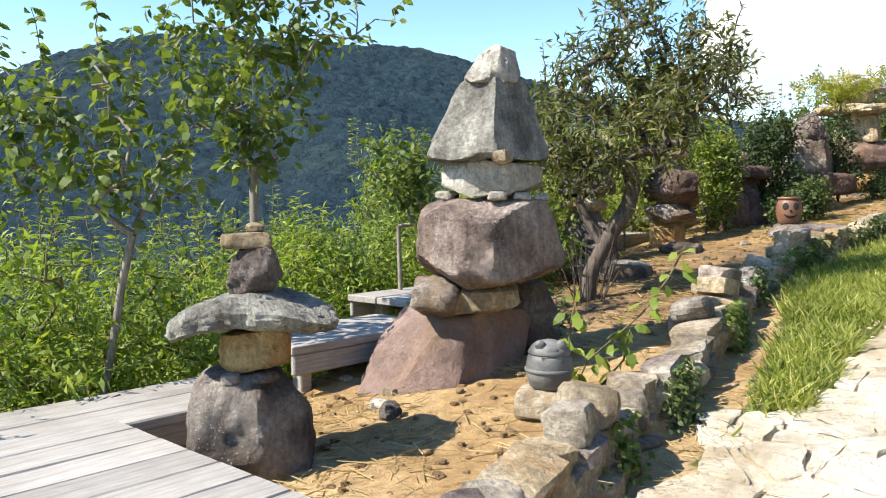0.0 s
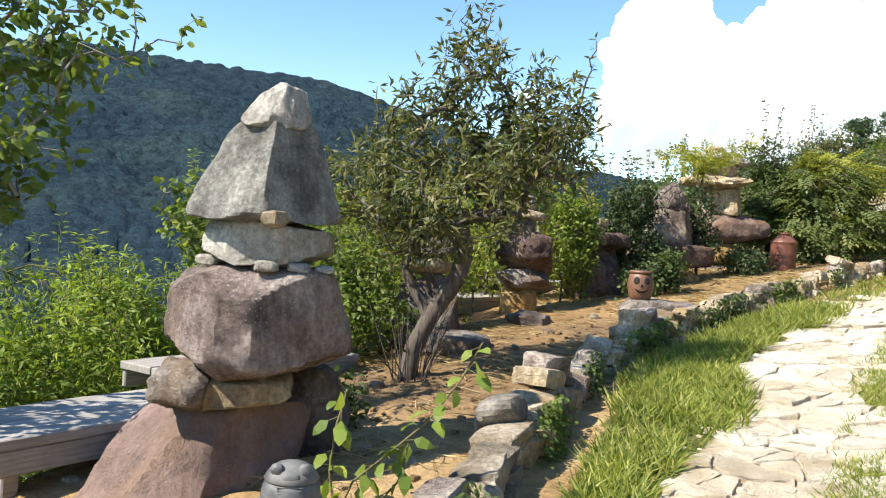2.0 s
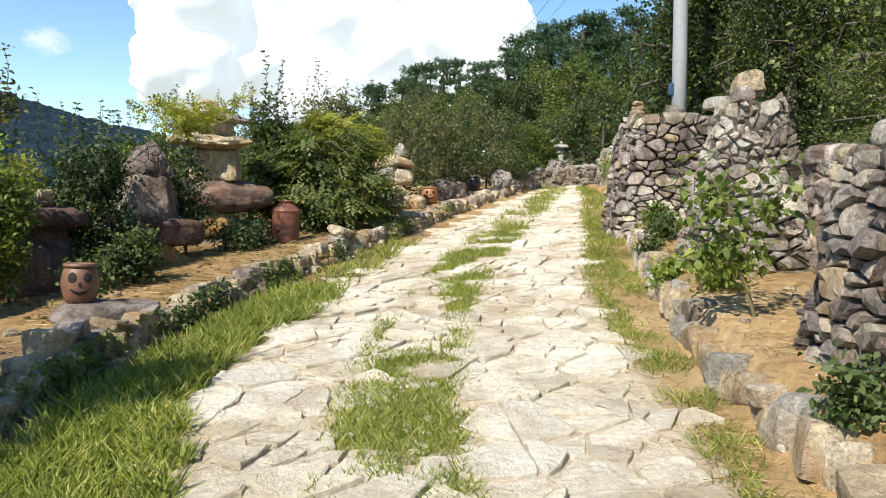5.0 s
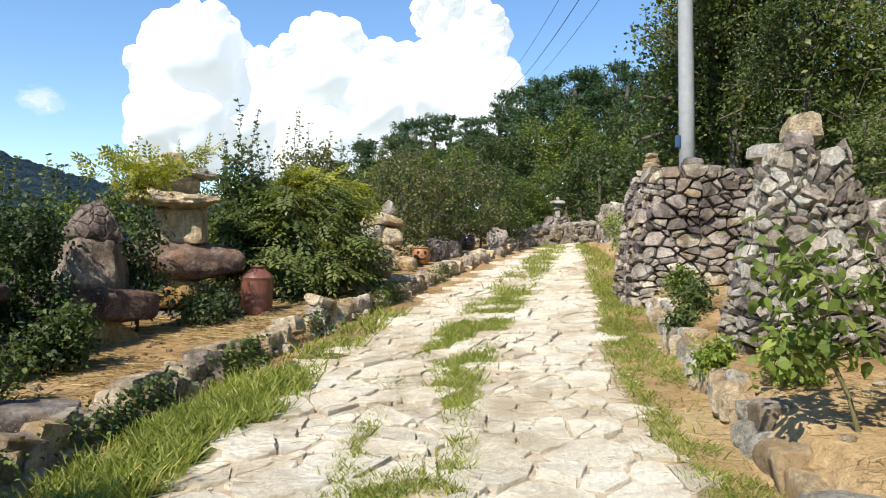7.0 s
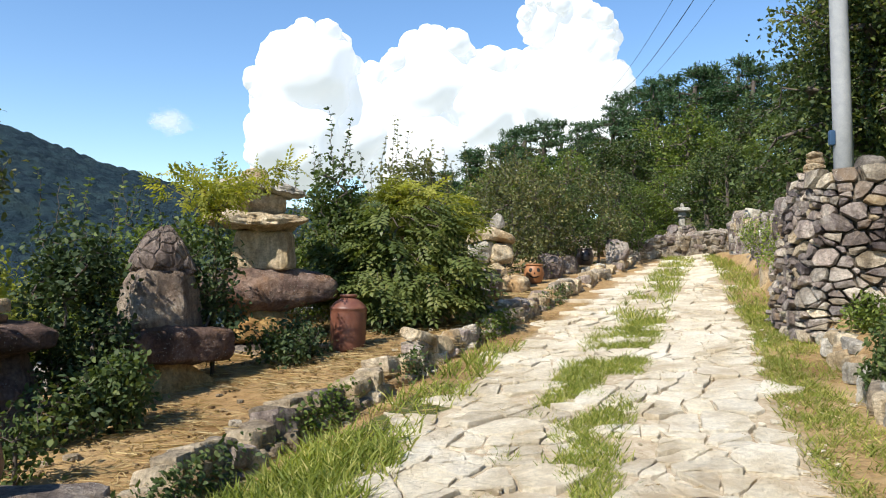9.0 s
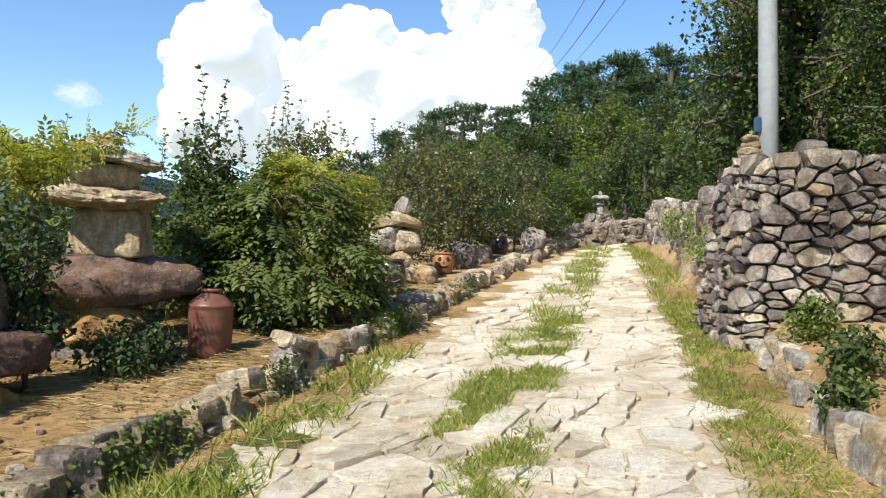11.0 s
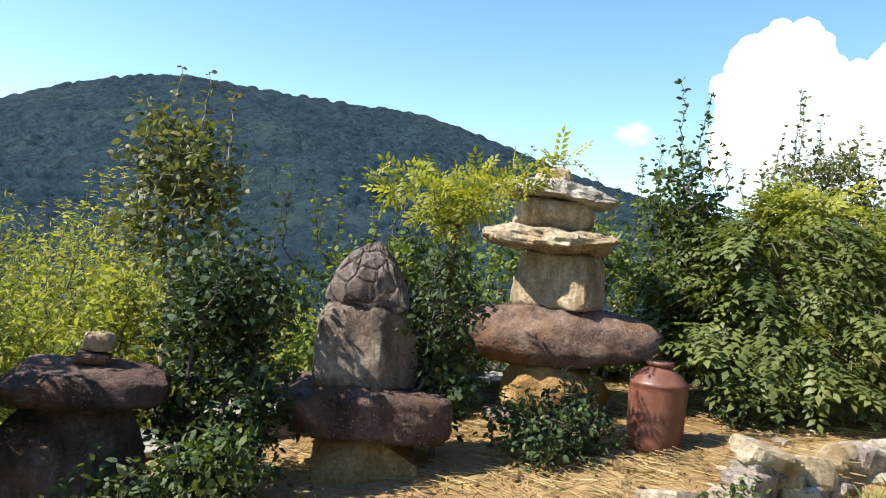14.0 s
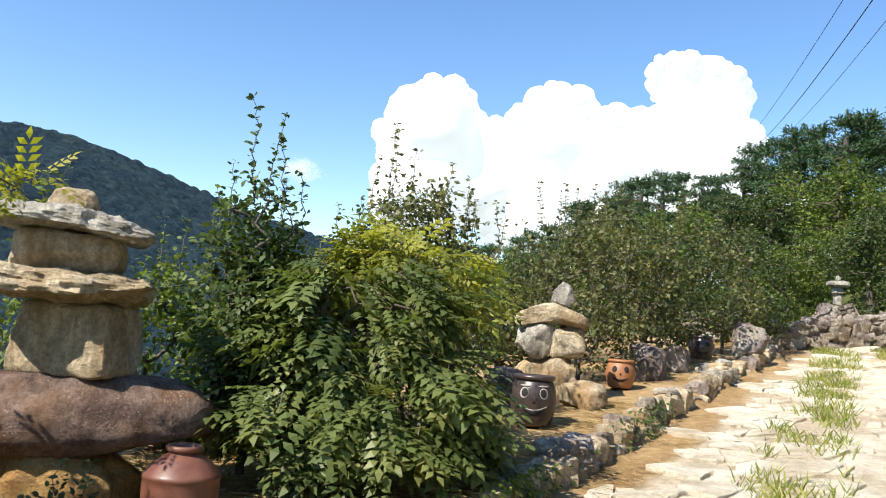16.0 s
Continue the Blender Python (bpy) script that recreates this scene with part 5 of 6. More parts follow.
plant("slender_tree", -4.85, 9.55, zat(-4.85, 9.55), "thin young tree with sparse bright leaves", "tree",
      [(0, 0, 1.9, 0.35, 0.35, 0.45), (0.1, 0.1, 1.3, 0.3, 0.3, 0.4)], [(0, 0, -0.1), (0.02, 0, 0.6), (0, 0, 1.2)], 10, L_FRESH, 80, 10, 0.075, 19, M_BARKPALE,
      [(0.0, 0.0, 2.1, 2.6), (0.15, 0.1, 2.0, 2.45)], "oval", TG, radius=0.022, droop=0.4)

SG = "shrubs in the bed"


def shrub(x, y, label, blobs, mat, twigs, leaves, size, seed, shoots=(), shape="diamond", bark=None, group=SG, droop=0.25, spread_leaf=0.06, dz=0.0, radius=0.03, outward=0.0):
    return plant("shrub", x, y, zat(x, y) + dz, label, "shrub", blobs, [(0, 0, -0.05), (0.01, 0, 0.15), (0, 0.01, 0.3)], 10, mat, twigs, leaves, size, seed, bark or M_BARK, shoots, shape, group, spread_leaf, radius=radius, droop=droop, outward=outward)


shrub(-2.3, 15.2, "broad leafy green shrub with drooping compound leaves", [(-0.55, -0.2, 0.55, 0.45, 0.45, 0.3), (0.0, -0.35, 0.45, 0.5, 0.4, 0.28), (0.5, -0.25, 0.5, 0.42, 0.4, 0.3), (0.8, 0, 0.8, 0.36, 0.4, 0.2), (0.75, -0.1, 0.4, 0.34, 0.36, 0.24), (0.2, -0.1, 0.95, 0.55, 0.5, 0.26), (-0.45, 0, 1.0, 0.45, 0.45, 0.26), (0.45, 0.1, 1.3, 0.42, 0.4, 0.2), (-0.1, 0.1, 1.35, 0.4, 0.4, 0.24), (-0.6, 0.2, 1.45, 0.3, 0.3, 0.25)], L_SHRUB, 290, 5, 0.34, 21, shape="pinnate", droop=0.5, radius=0.05, outward=1.2)
shrub(-2.2, 15.68, "bushy shrub with fresh yellow-green tops", [(0.3, 0, 1.55, 0.45, 0.4, 0.14), (-0.1, 0.1, 1.7, 0.3, 0.3, 0.14), (0.6, 0, 1.35, 0.3, 0.3, 0.14), (-0.35, 0.1, 1.5, 0.25, 0.3, 0.16)], L_BAMBOO, 105, 4, 0.28, 22, shape="pinnate", droop=0.3, outward=0.9)
shrub(-3.0, 15.2, "tall shrub with upright leafy whips", [(0, 0, 1.0, 0.5, 0.5, 0.7), (-0.1, 0.1, 1.7, 0.4, 0.4, 0.5)], L_DEEP, 230, 14, 0.07, 23, [(-0.1, 0, 1.9, 2.75), (0.12, 0.05, 1.9, 2.45), (-0.35, 0.1, 1.8, 2.3), (0.3, 0.1, 1.7, 2.2), (0.02, -0.1, 1.9, 2.6)], "oval")
shrub(-2.65, 16.9, "tall shrub with feathery olive whips", [(0, 0, 1.2, 0.7, 0.6, 0.8), (0.2, 0, 1.9, 0.6, 0.5, 0.45)], L_OLIVE, 300, 14, 0.065, 24, [(-0.1, 0, 2.0, 2.85), (0.1, 0.05, 2.0, 2.6), (0.4, 0.1, 1.9, 2.5), (0.65, 0.1, 1.8, 2.35), (0.0, -0.1, 2.0, 2.75), (-0.3, 0, 1.9, 2.5)])
shrub(-3.95, 11.35, "dense dark evergreen shrub with glossy leaves", [(0, 0, 0.7, 0.42, 0.42, 0.55), (0.0, 0, 1.2, 0.36, 0.36, 0.4), (0.2, -0.1, 0.25, 0.3, 0.3, 0.25)], L_DARK, 330, 16, 0.06, 25, [(-0.2, 0, 1.4, 1.8), (0.2, 0.1, 1.3, 1.75)], "oval")
shrub(-3.42, 12.62, "thin sapling with dark lower leaves beside the stones", [(0, 0, 0.95, 0.3, 0.3, 0.45), (0.05, 0.0, 0.5, 0.25, 0.25, 0.3)], L_DARK, 130, 11, 0.065, 26, shape="oval", radius=0.018)
fronds = []
for k, (a, reach, lift) in enumerate(((0.5, 0.74, 0.62), (3.5, 0.7, 0.42), (2.7, 0.5, 0.52), (5.7, 0.56, 0.36), (4.5, 0.4, 0.4), (1.6, 0.4, 0.5))):
    for q in range(1, 10):
        t = q / 9
        fronds.append((reach * t * math.cos(a), reach * t * math.sin(a), 1.42 + lift * t ** 0.55, 0.08, 0.08, 0.03))
plant("sapling", -3.42, 12.62, zat(-3.42, 12.62), "sapling with a flat spreading top of yellow-green fern-like leaves", "tree", fronds,
      [(0, 0, 0.1), (0.01, 0.0, 0.7), (0.0, 0.01, 1.1), (0.01, 0, 1.42)], 10, L_YELLOW, 84, 3, 0.19, 27, M_TWIG, [], "pinnate", "", 0.03, radius=0.02)
for k, (x, y, h, w, mt, sz, whip) in enumerate([(-4.75, 6.5, 1.1, 0.6, L_MID, 0.07, 0.4), (-5.3, 8.0, 1.5, 0.6, L_BAMBOO, 0.07, 0.5), (-4.75, 10.1, 1.7, 0.5, L_BAMBOO, 0.065, 0.5), (-5.2, 9.6, 1.9, 0.6, L_BAMBOO, 0.07, 0.6),
                                                (-4.9, 12.9, 1.5, 0.6, L_MID, 0.065, 0.5), (-4.6, 13.6, 1.6, 0.55, L_DEEP, 0.065, 0.4), (-4.6, 14.8, 1.7, 0.6, L_MID, 0.065, 0.5), (-3.9, 15.6, 1.6, 0.6, L_MID, 0.065, 0.6),
                                                (-3.6, 17.2, 1.8, 0.7, L_OLIVE, 0.07, 0.5), (-2.9, 18.7, 1.9, 0.65, L_OLIVE, 0.07, 0.6), (-2.3, 19.8, 2.0, 0.8, L_OLIVE, 0.075, 0.4), (-1.4, 20.6, 2.2, 0.8, L_OLIVE, 0.075, 0.4),
                                                (-0.7, 21.8, 2.2, 0.8, L_OLIVE, 0.08, 0.4), (-0.2, 23.2, 2.2, 0.85, L_DEEP, 0.08, 0.3), (0.5, 24.6, 2.1, 0.8, L_OLIVE, 0.08, 0.3), (-1.8, 22.5, 2.6, 1.0, L_OLIVE, 0.08, 0.3), (1.1, 26.2, 2.0, 0.8, L_DEEP, 0.08, 0.2)]):
    rr = random.Random(100 + k)
    shrub(x, y, ["mixed green shrub in the planting bed", "bushy olive-green shrub with upright twigs", "leafy roadside shrub with bright new growth"][k % 3],
          [(0, 0, h * 0.5, w, w, h * 0.42), (rr.uniform(-0.3, 0.3), rr.uniform(-0.2, 0.2), h * 0.8, w * 0.7, w * 0.7, h * 0.24), (rr.uniform(-0.4, 0.4), rr.uniform(-0.2, 0.2), h * 0.3, w * 0.8, w * 0.8, h * 0.25)], mt, 210, 13, sz, 200 + k,
          [(rr.uniform(-w, w) * 0.7, rr.uniform(-w, w) * 0.5, h * 0.85, h * 1.02 + whip * rr.uniform(0.3, 1)) for _ in range(5)], "slim" if k in (1, 2, 3) else "oval" if k < 8 else "diamond")
for k, (x, y, h) in enumerate([(-2.9, 13.4, 0.4), (-3.05, 13.0, 0.34), (-2.75, 12.95, 0.3), (-3.55, 10.55, 0.4), (-2.2, 14.6, 0.3), (-3.3, 4.75, 0.25), (-3.35, 10.75, 0.42), (-3.2, 9.75, 0.4), (-2.7, 13.25, 0.3)]):
    shrub(x, y, "low dark green undershrub by the stones", [(0, 0, h * 0.6, h * 0.55, h * 0.55, h * 0.5)], L_DARK if k % 2 == 0 else L_DEEP, 44, 10, 0.055, 300 + k, [(0.1, 0, h * 0.8, h * 1.3), (-0.12, 0.05, h * 0.8, h * 1.25)], "oval", radius=0.012, group="undershrubs by the stones")

for k, (x, y, h, w, mt) in enumerate([(-4.25, 9.85, 1.5, 0.22, L_FRESH), (-4.05, 10.0, 1.1, 0.2, L_MID), (-4.75, 8.6, 1.7, 0.3, L_FRESH), (-4.6, 11.0, 1.3, 0.26, L_BAMBOO), (-3.3, 10.9, 0.5, 0.25, L_DEEP), (-5.0, 7.2, 1.9, 0.35, L_MID)]):
    shrub(x, y, "narrow upright green shrub between the stone stacks", [(0, 0, h * 0.5, w, w, h * 0.45), (0.05, 0, h * 0.85, w * 0.8, w * 0.8, h * 0.2)], mt, 110, 12, 0.06, 360 + k, [(0.05, 0, h * 0.9, h * 1.2), (-0.08, 0.05, h * 0.85, h * 1.12)], "oval", radius=0.014, group="narrow shrubs between the stacks")

# thicket on the falling slope
for k in range(46):
    rr = random.Random(400 + k)
    y = -0.6 + (k // 2) * 0.72 + rr.uniform(-0.2, 0.2)
    x = float(EDGE_L(y)) - ((rr.uniform(1.1, 1.9) if y < 9 else rr.uniform(0.7, 1.4)) if k % 2 else rr.uniform(2.2, 3.8))
    top = (1.5 if y < 6 else 0.12 * y + (0.7 if y < 8 or y > 13.0 else 1.6)) + rr.uniform(-0.3, 0.15) - (0.15 if k % 2 else 0)
    h = max(0.9, top - zat(x, y))
    w = rr.uniform(0.7, 1.0)
    mt = (L_FRESH, L_FRESH, L_MID, L_FRESH)[k % 4] if y < 9 else (L_YELLOW, L_BAMBOO)[k % 2]
    shrub(x, y, ("light green thicket shrub with narrow leaves" if y < 9 else "yellow-green bamboo-like thicket on the slope"), [(0, 0, h * 0.4, w, w, h * 0.4), (rr.uniform(-0.3, 0.3), 0, h * 0.72, w * 0.7, w * 0.7, h * 0.28)], mt, 200 if y < 8.5 else 310, 14, 0.11 if y < 8.5 else 0.1, 400 + k,
          [(rr.uniform(-w, w) * 0.7, rr.uniform(-w, w) * 0.5, h * 0.85, h * 1.05) for _ in range(4)], "slim", M_TWIG, "thicket below the bed", spread_leaf=0.09)

# climbing vine with broad leaves
def vine(x, y, stems, seed):
    """Trailing stems with broad lobed leaves set singly along them; stems are runs of (dx, dy, dz)."""
    rnd = np.random.RandomState(seed)
    e = tagged(empty("vine", x, y, zat(x, y)), "young vine with broad bright green leaves", "vine")
    vv, ff, P, A, S = [], [], [], [], []
    for run in stems:
        for k in range(len(run) - 1):
            a, b = np.array(run[k]), np.array(run[k + 1])
            tube(vv, ff, a, b, 0.006, 0.005, 5)
            for t in (0.1, 0.3, 0.5, 0.7, 0.9):
                d = rnd.normal(size=3) * (1, 1, 0.4) + (0.5, -0.6, -0.1)
                d /= np.linalg.norm(d)
                foot = a + (b - a) * t
                tip = foot + d * rnd.uniform(0.03, 0.07)
                tube(vv, ff, foot, tip, 0.003, 0.002, 4)
                P.append(tip)
                A.append(d)
                S.append(rnd.uniform(0.07, 0.13))
    part("branches", mesh_of("branches", vv, ff, M_TWIG), e, label="thin green stems")
    part("leaves", leaves_mesh("leaves", np.array(P), np.array(A), np.array(S), L_FRESH, rnd, "oval", 0.5), e, kind="stuff")


vine(-2.36, 3.72, [[(0, 0, -0.02), (0.06, 0.04, 0.16), (0.14, 0.14, 0.26), (0.26, 0.3, 0.42), (0.36, 0.42, 0.62), (0.42, 0.5, 0.8)], [(0, 0, -0.02), (-0.03, -0.02, 0.2), (0.0, -0.03, 0.4), (0.03, 0.0, 0.58)], [(0.1, 0.1, 0.0), (0.2, 0.2, 0.16), (0.24, 0.2, 0.34)]], 28)

# ---- walls ----
near = lambda x, y: y < 13.2
flat_ground = lambda x, y: float(rise(y)) + 0.06 * x
rubble_wall("retaining_wall_low", "low dry-laid kerb wall of buff and grey field stones", [(float(WALL_L(v)), v) for v in np.arange(-0.6, 26, 0.7)], lambda s: (0.24 if s < 11 else 0.17) + 0.06 * math.sin(s * 2.3) + 0.05 * math.sin(s * 5.9), 0.26, [M_KERB, M_KERB, M_WALL, M_WALLDARK, M_TAN], 21, near, (0.12, 0.3), (0.07, 0.13), base=flat_ground, batter=0.25)
rubble_wall("kerb_wall", "low rough kerb of pale squared boulders", [(float(KERB_R(v)), v) for v in np.arange(15.8, 2, -0.7)], lambda s: 0.15 + 0.06 * math.sin(s * 3.1), 0.28, [M_KERB, M_TAN, M_PALE, M_PALE], 22, near, (0.16, 0.38), (0.09, 0.16), base=flat_ground, batter=0.2)
CA = [M_WALLDARK, M_WALLDARK, M_WALLDARK, M_WALLDARK, M_WALL, M_WALL, M_DARK, M_DARK, M_KERB]
c1 = cairn("stone_cairn", "squat dry stone wall end topped by a round boulder", 2.75, 7.0, 0.8, 1.15, 1.1, 0.82, 31, CA, (0.11, 0.24), (0.06, 0.14), yaw=8)
part("boulder", stone_mesh("boulder", 0.42, 0.36, 0.24, M_PALE, 91, n=12, power=2.8), c1, pose(-0.35, 0.35, 1.08))
c2 = cairn("stone_cairn", "tapering dry stone tower with a square block on top", 2.58, 10.45, 0.56, 0.55, 1.48, 0.46, 32, [M_WALL, M_WALL, M_PALE, M_PALE, M_WALLDARK], (0.1, 0.24), (0.05, 0.12))
part("top_block", stone_mesh("top_block", 0.27, 0.25, 0.27, M_TAN, 92, n=12, power=6), c2, pose(-0.02, 0, 1.5))
c3 = cairn("stone_cairn", "broad dry stone tower of grey stones topped by small stacks", 3.25, 14.7, 1.15, 1.0, 1.3, 0.86, 33, CA, (0.11, 0.25), (0.06, 0.14), square=4)
for u, v, n in ((-0.75, 0.2, 5), (0.55, -0.3, 6), (0.85, 0.1, 3)):
    for k in range(n):
        w = 0.3 - 0.035 * k
        part("cap_stone", stone_mesh("cap_stone", w, w * 0.85, 0.075, M_KERB, 93 + k, n=5, power=4), c3, pose(u + 0.02 * (k % 2), v, 1.3 + 0.066 * k, 0, 0, 50 * k))
part("boulder", stone_mesh("boulder", 0.3, 0.28, 0.2, M_WALL, 94, n=12, power=2.6), c3, pose(-0.3, -0.15, 1.34))
never = lambda x, y: False
rubble_wall("wall_right", "rough dry stone wall of dark field stones", [(3.9, 27), (3.75, 24), (3.5, 21.6), (3.0, 18.8), (2.75, 16.2)], lambda s: 0.95 + 0.15 * math.sin(s * 1.7) + 0.1 * math.sin(s * 4.1), 0.4, CA + [M_PALE], 23, never, (0.16, 0.36), (0.09, 0.2), base=lambda x, y: flat_ground(x, y), batter=0.08)
rubble_wall("wall_far", "dry stone wall closing the head of the lane", [(-0.2, 26.6), (1.6, 27.0), (2.6, 27.3), (4.6, 28.2)], lambda s: 0.45 + 0.12 * math.sin(s * 1.3 + 1) + 0.15 * (s > 2.2), 0.45, [M_WALL, M_WALLDARK, M_KERB], 24, never, (0.16, 0.36), (0.09, 0.2), batter=0.08)
rubble_wall("wall_behind", "dry stone wall running behind the cairns", [(4.3, 16.5), (4.5, 13), (4.3, 10), (4.1, 6), (4.2, 1)], lambda s: 0.7 + 0.15 * math.sin(s * 2.1), 0.4, CA, 25, never, (0.18, 0.4), (0.1, 0.22), batter=0.06)


def lantern(x, y, z):
    e = tagged(empty("stone_lantern", x, y, z), "small grey stone lantern with a wide flat roof", "lantern")
    for name, w, a, b, p in (("foot", 0.42, 0, 0.12, 6), ("shaft", 0.2, 0.1, 0.4, 5), ("light_box", 0.26, 0.38, 0.58, 7), ("roof", 0.54, 0.56, 0.7, 4), ("finial", 0.12, 0.68, 0.82, 3)):
        part(name, stone_mesh(name, w, w, b - a, M_GREY, len(name), n=12, power=p, facets=3, taper=0.8), e, pose(0, 0, a))


cairn("stone_cairn", "low dry stone plinth under the lantern", 3.15, 30.0, 0.55, 0.5, 0.62, 0.7, 35, CA, (0.16, 0.34), (0.1, 0.18))
lantern(3.15, 30.0, zat(3.15, 30.0) + 0.6)
e = tagged(empty("marker_stone", 3.0, 19.2, zat(3.0, 19.2) - 0.1), "short squared pale stone post at the verge", "stone post")
part("post", stone_mesh("post", 0.17, 0.17, 0.55, M_TAN, 96, n=12, power=8, facets=3), e)
for k, (x, y, w, h, mt) in enumerate([(-0.55, 21.0, 0.5, 0.5, M_WALLDARK), (-0.2, 21.9, 0.4, 0.4, M_WALLDARK), (0.2, 22.0, 0.3, 0.16, M_PALE), (0.45, 22.3, 0.28, 0.18, M_PALE), (-1.05, 18.6, 0.45, 0.3, M_TAN), (0.9, 23.9, 0.5, 0.6, M_WALLDARK), (-1.75, 18.1, 0.4, 0.5, M_WALLDARK),
                                      (-3.05, 2.95, 0.12, 0.13, M_DARK), (-3.3, 3.1, 0.16, 0.07, M_PALE), (-3.95, 8.5, 0.5, 0.16, M_DARK), (-4.1, 7.0, 0.9, 0.22, M_DARK)]):
    e = tagged(empty("loose_rock", x, y, zat(x, y) - 0.04, 37 * k), ["weathered boulder lying in the bed", "pale stone lying on the bank"][mt is M_PALE], "rock", "loose rocks in the bed")
    part("rock", stone_mesh("rock", w, w * 0.8, h, mt, 600 + k, n=12, power=4, rough=0.1), e)

e = tagged(empty("kerb_block", -2.82, 9.3, zat(-2.82, 9.3) - 0.06, 25), "squared dark block set in the kerb under the clay jar", "stone block")
part("block", stone_mesh("block", 0.8, 0.5, 1.272 - zat(-2.82, 9.3) + 0.06, M_DARK, 640, n=12, power=9, facets=5, rough=0.05), e)

# ---- pole and cables ----
pole = tagged(empty("utility_pole", 4.5, 20, zat(4.5, 20) - 0.1), "pale grey concrete utility pole leaning slightly", "pole")
part("shaft", lathe("shaft", [(0.165, 0), (0.155, 3), (0.142, 6), (0.128, 8.8), (0.02, 8.85)], M_CONCRETE, 24), pole, pose(0, 0, 0, 0, -1.2, 0))
part("junction_box", stone_mesh("junction_box", 0.1, 0.1, 0.26, M_BLUE, 97, n=5, power=9, facets=0, rough=0), pole, pose(-0.24, -0.05, 2.1))
part("cross_arm", board_mesh("cross_arm", 1.5, 0.09, 0.09, 98), pole, pose(-0.2, 0, 8.4, 0, 0, 10))
for k, off in enumerate((-0.6, 0.0, 0.6)):
    cu = bpy.data.curves.new("cable", "CURVE")
    cu.dimensions, cu.bevel_depth, cu.bevel_resolution = "3D", 0.011 + 0.006 * (k == 1), 1
    sp = cu.splines.new("POLY")
    sp.points.add(24)
    a, b = Vector((4.2 + off, 20, 11.1)), toward(3.2 + off * 1.6, 14.0, 85)
    for i in range(25):
        t = i / 24
        p = a.lerp(b, t) - Vector((0, 0, 2.6 * 4 * t * (1 - t) * 0.35))
        sp.points[i].co = (*p, 1)
    cu.materials.append(M_CABLE)
    tagged(new("power_cable", cu), "thin black overhead power cable", "cable", "overhead cables")


# ---- right bank plants ----
plant("broadleaf_sapling", 1.85, 8.35, zat(1.85, 8.35), "small sapling with broad green leaves on the bank", "tree",
      [(-0.2, 0, 0.65, 0.3, 0.3, 0.25), (0.1, 0, 0.85, 0.28, 0.28, 0.22), (-0.35, 0.1, 0.9, 0.25, 0.25, 0.2), (-0.1, 0, 0.45, 0.3, 0.3, 0.15)], [(0.1, 0, -0.05), (0.03, 0, 0.2), (-0.08, 0, 0.42)], 10, L_MID, 85, 5, 0.085, 29, M_TWIG, [], "oval", "", 0.05, radius=0.012, droop=0.7)
for k, (x, y, h, mt) in enumerate([(2.0, 9.3, 0.28, L_FRESH), (2.25, 12.1, 0.22, L_DEEP), (2.05, 11.7, 0.2, L_DEEP), (1.85, 10.2, 0.2, L_FRESH), (2.4, 13.1, 0.25, L_MID), (1.75, 6.6, 0.16, L_DEEP), (2.9, 17.6, 0.6, L_FRESH), (3.25, 18.9, 0.8, L_FRESH), (3.3, 20.4, 0.8, L_MID), (4.1, 17.6, 1.3, L_OLIVE), (3.7, 22.5, 0.8, L_FRESH)]):
    shrub(x, y, "small leafy clump growing out of the wall foot", [(0, 0, h * 0.6, h * 0.6, h * 0.6, h * 0.5)], mt, 70, 12, 0.05, 340 + k, [(0.05, 0, h * 0.8, h * 1.15)], "oval", radius=0.01, group="clumps at the wall foot")


# ---- woods on the hill ----
def wood_tree(seed, mat, pine, leaves=14, size=0.24):
    rr = random.Random(seed)
    if pine:
        blobs = []
        for z in (3.0, 4.0, 4.9, 5.8, 6.6, 7.3, 7.9):
            for q in range(4 if z < 6 else 3 if z < 7.5 else 1):
                a, r = rr.uniform(0, math.tau), rr.uniform(0.55, 1.0) * (9.0 - z) * 0.42 * (z < 7.6)
                w = 0.46 + (8.3 - z) * 0.1 + rr.uniform(0, 0.2)
                blobs.append((r * math.cos(a), r * math.sin(a), z + rr.uniform(-0.3, 0.3), w, w, 0.13))
    else:
        blobs = [(rr.uniform(-1.2, 1.2), rr.uniform(-1.2, 1.2), z, 1.6, 1.6, 1.1) for z in (1.2, 2.4, 3.6, 4.8, 6.0)] + [(0, 0, 7.0, 1.1, 1.1, 0.9)]
    e = plant("pine_tree" if pine else "woodland_tree", 0, 0, 0, "dark green pine with layered boughs on the hill" if pine else "dense broadleaved tree on the wooded slope", "tree", blobs,
              [(0, 0, -0.6), (0.1, 0, 1.5), (0.0, 0.1, 3.2), (0.15, 0.1, 5), (0.1, 0, 6.6)], 10, mat, 430 if pine else 330, leaves, size, seed, M_BARK, [], "slim" if pine else "diamond", "trees of the hillside wood", 0.09 if pine else 0.24, surface=0.4, radius=0.17, droop=-0.35 if pine else 0.05, far=True)
    return e


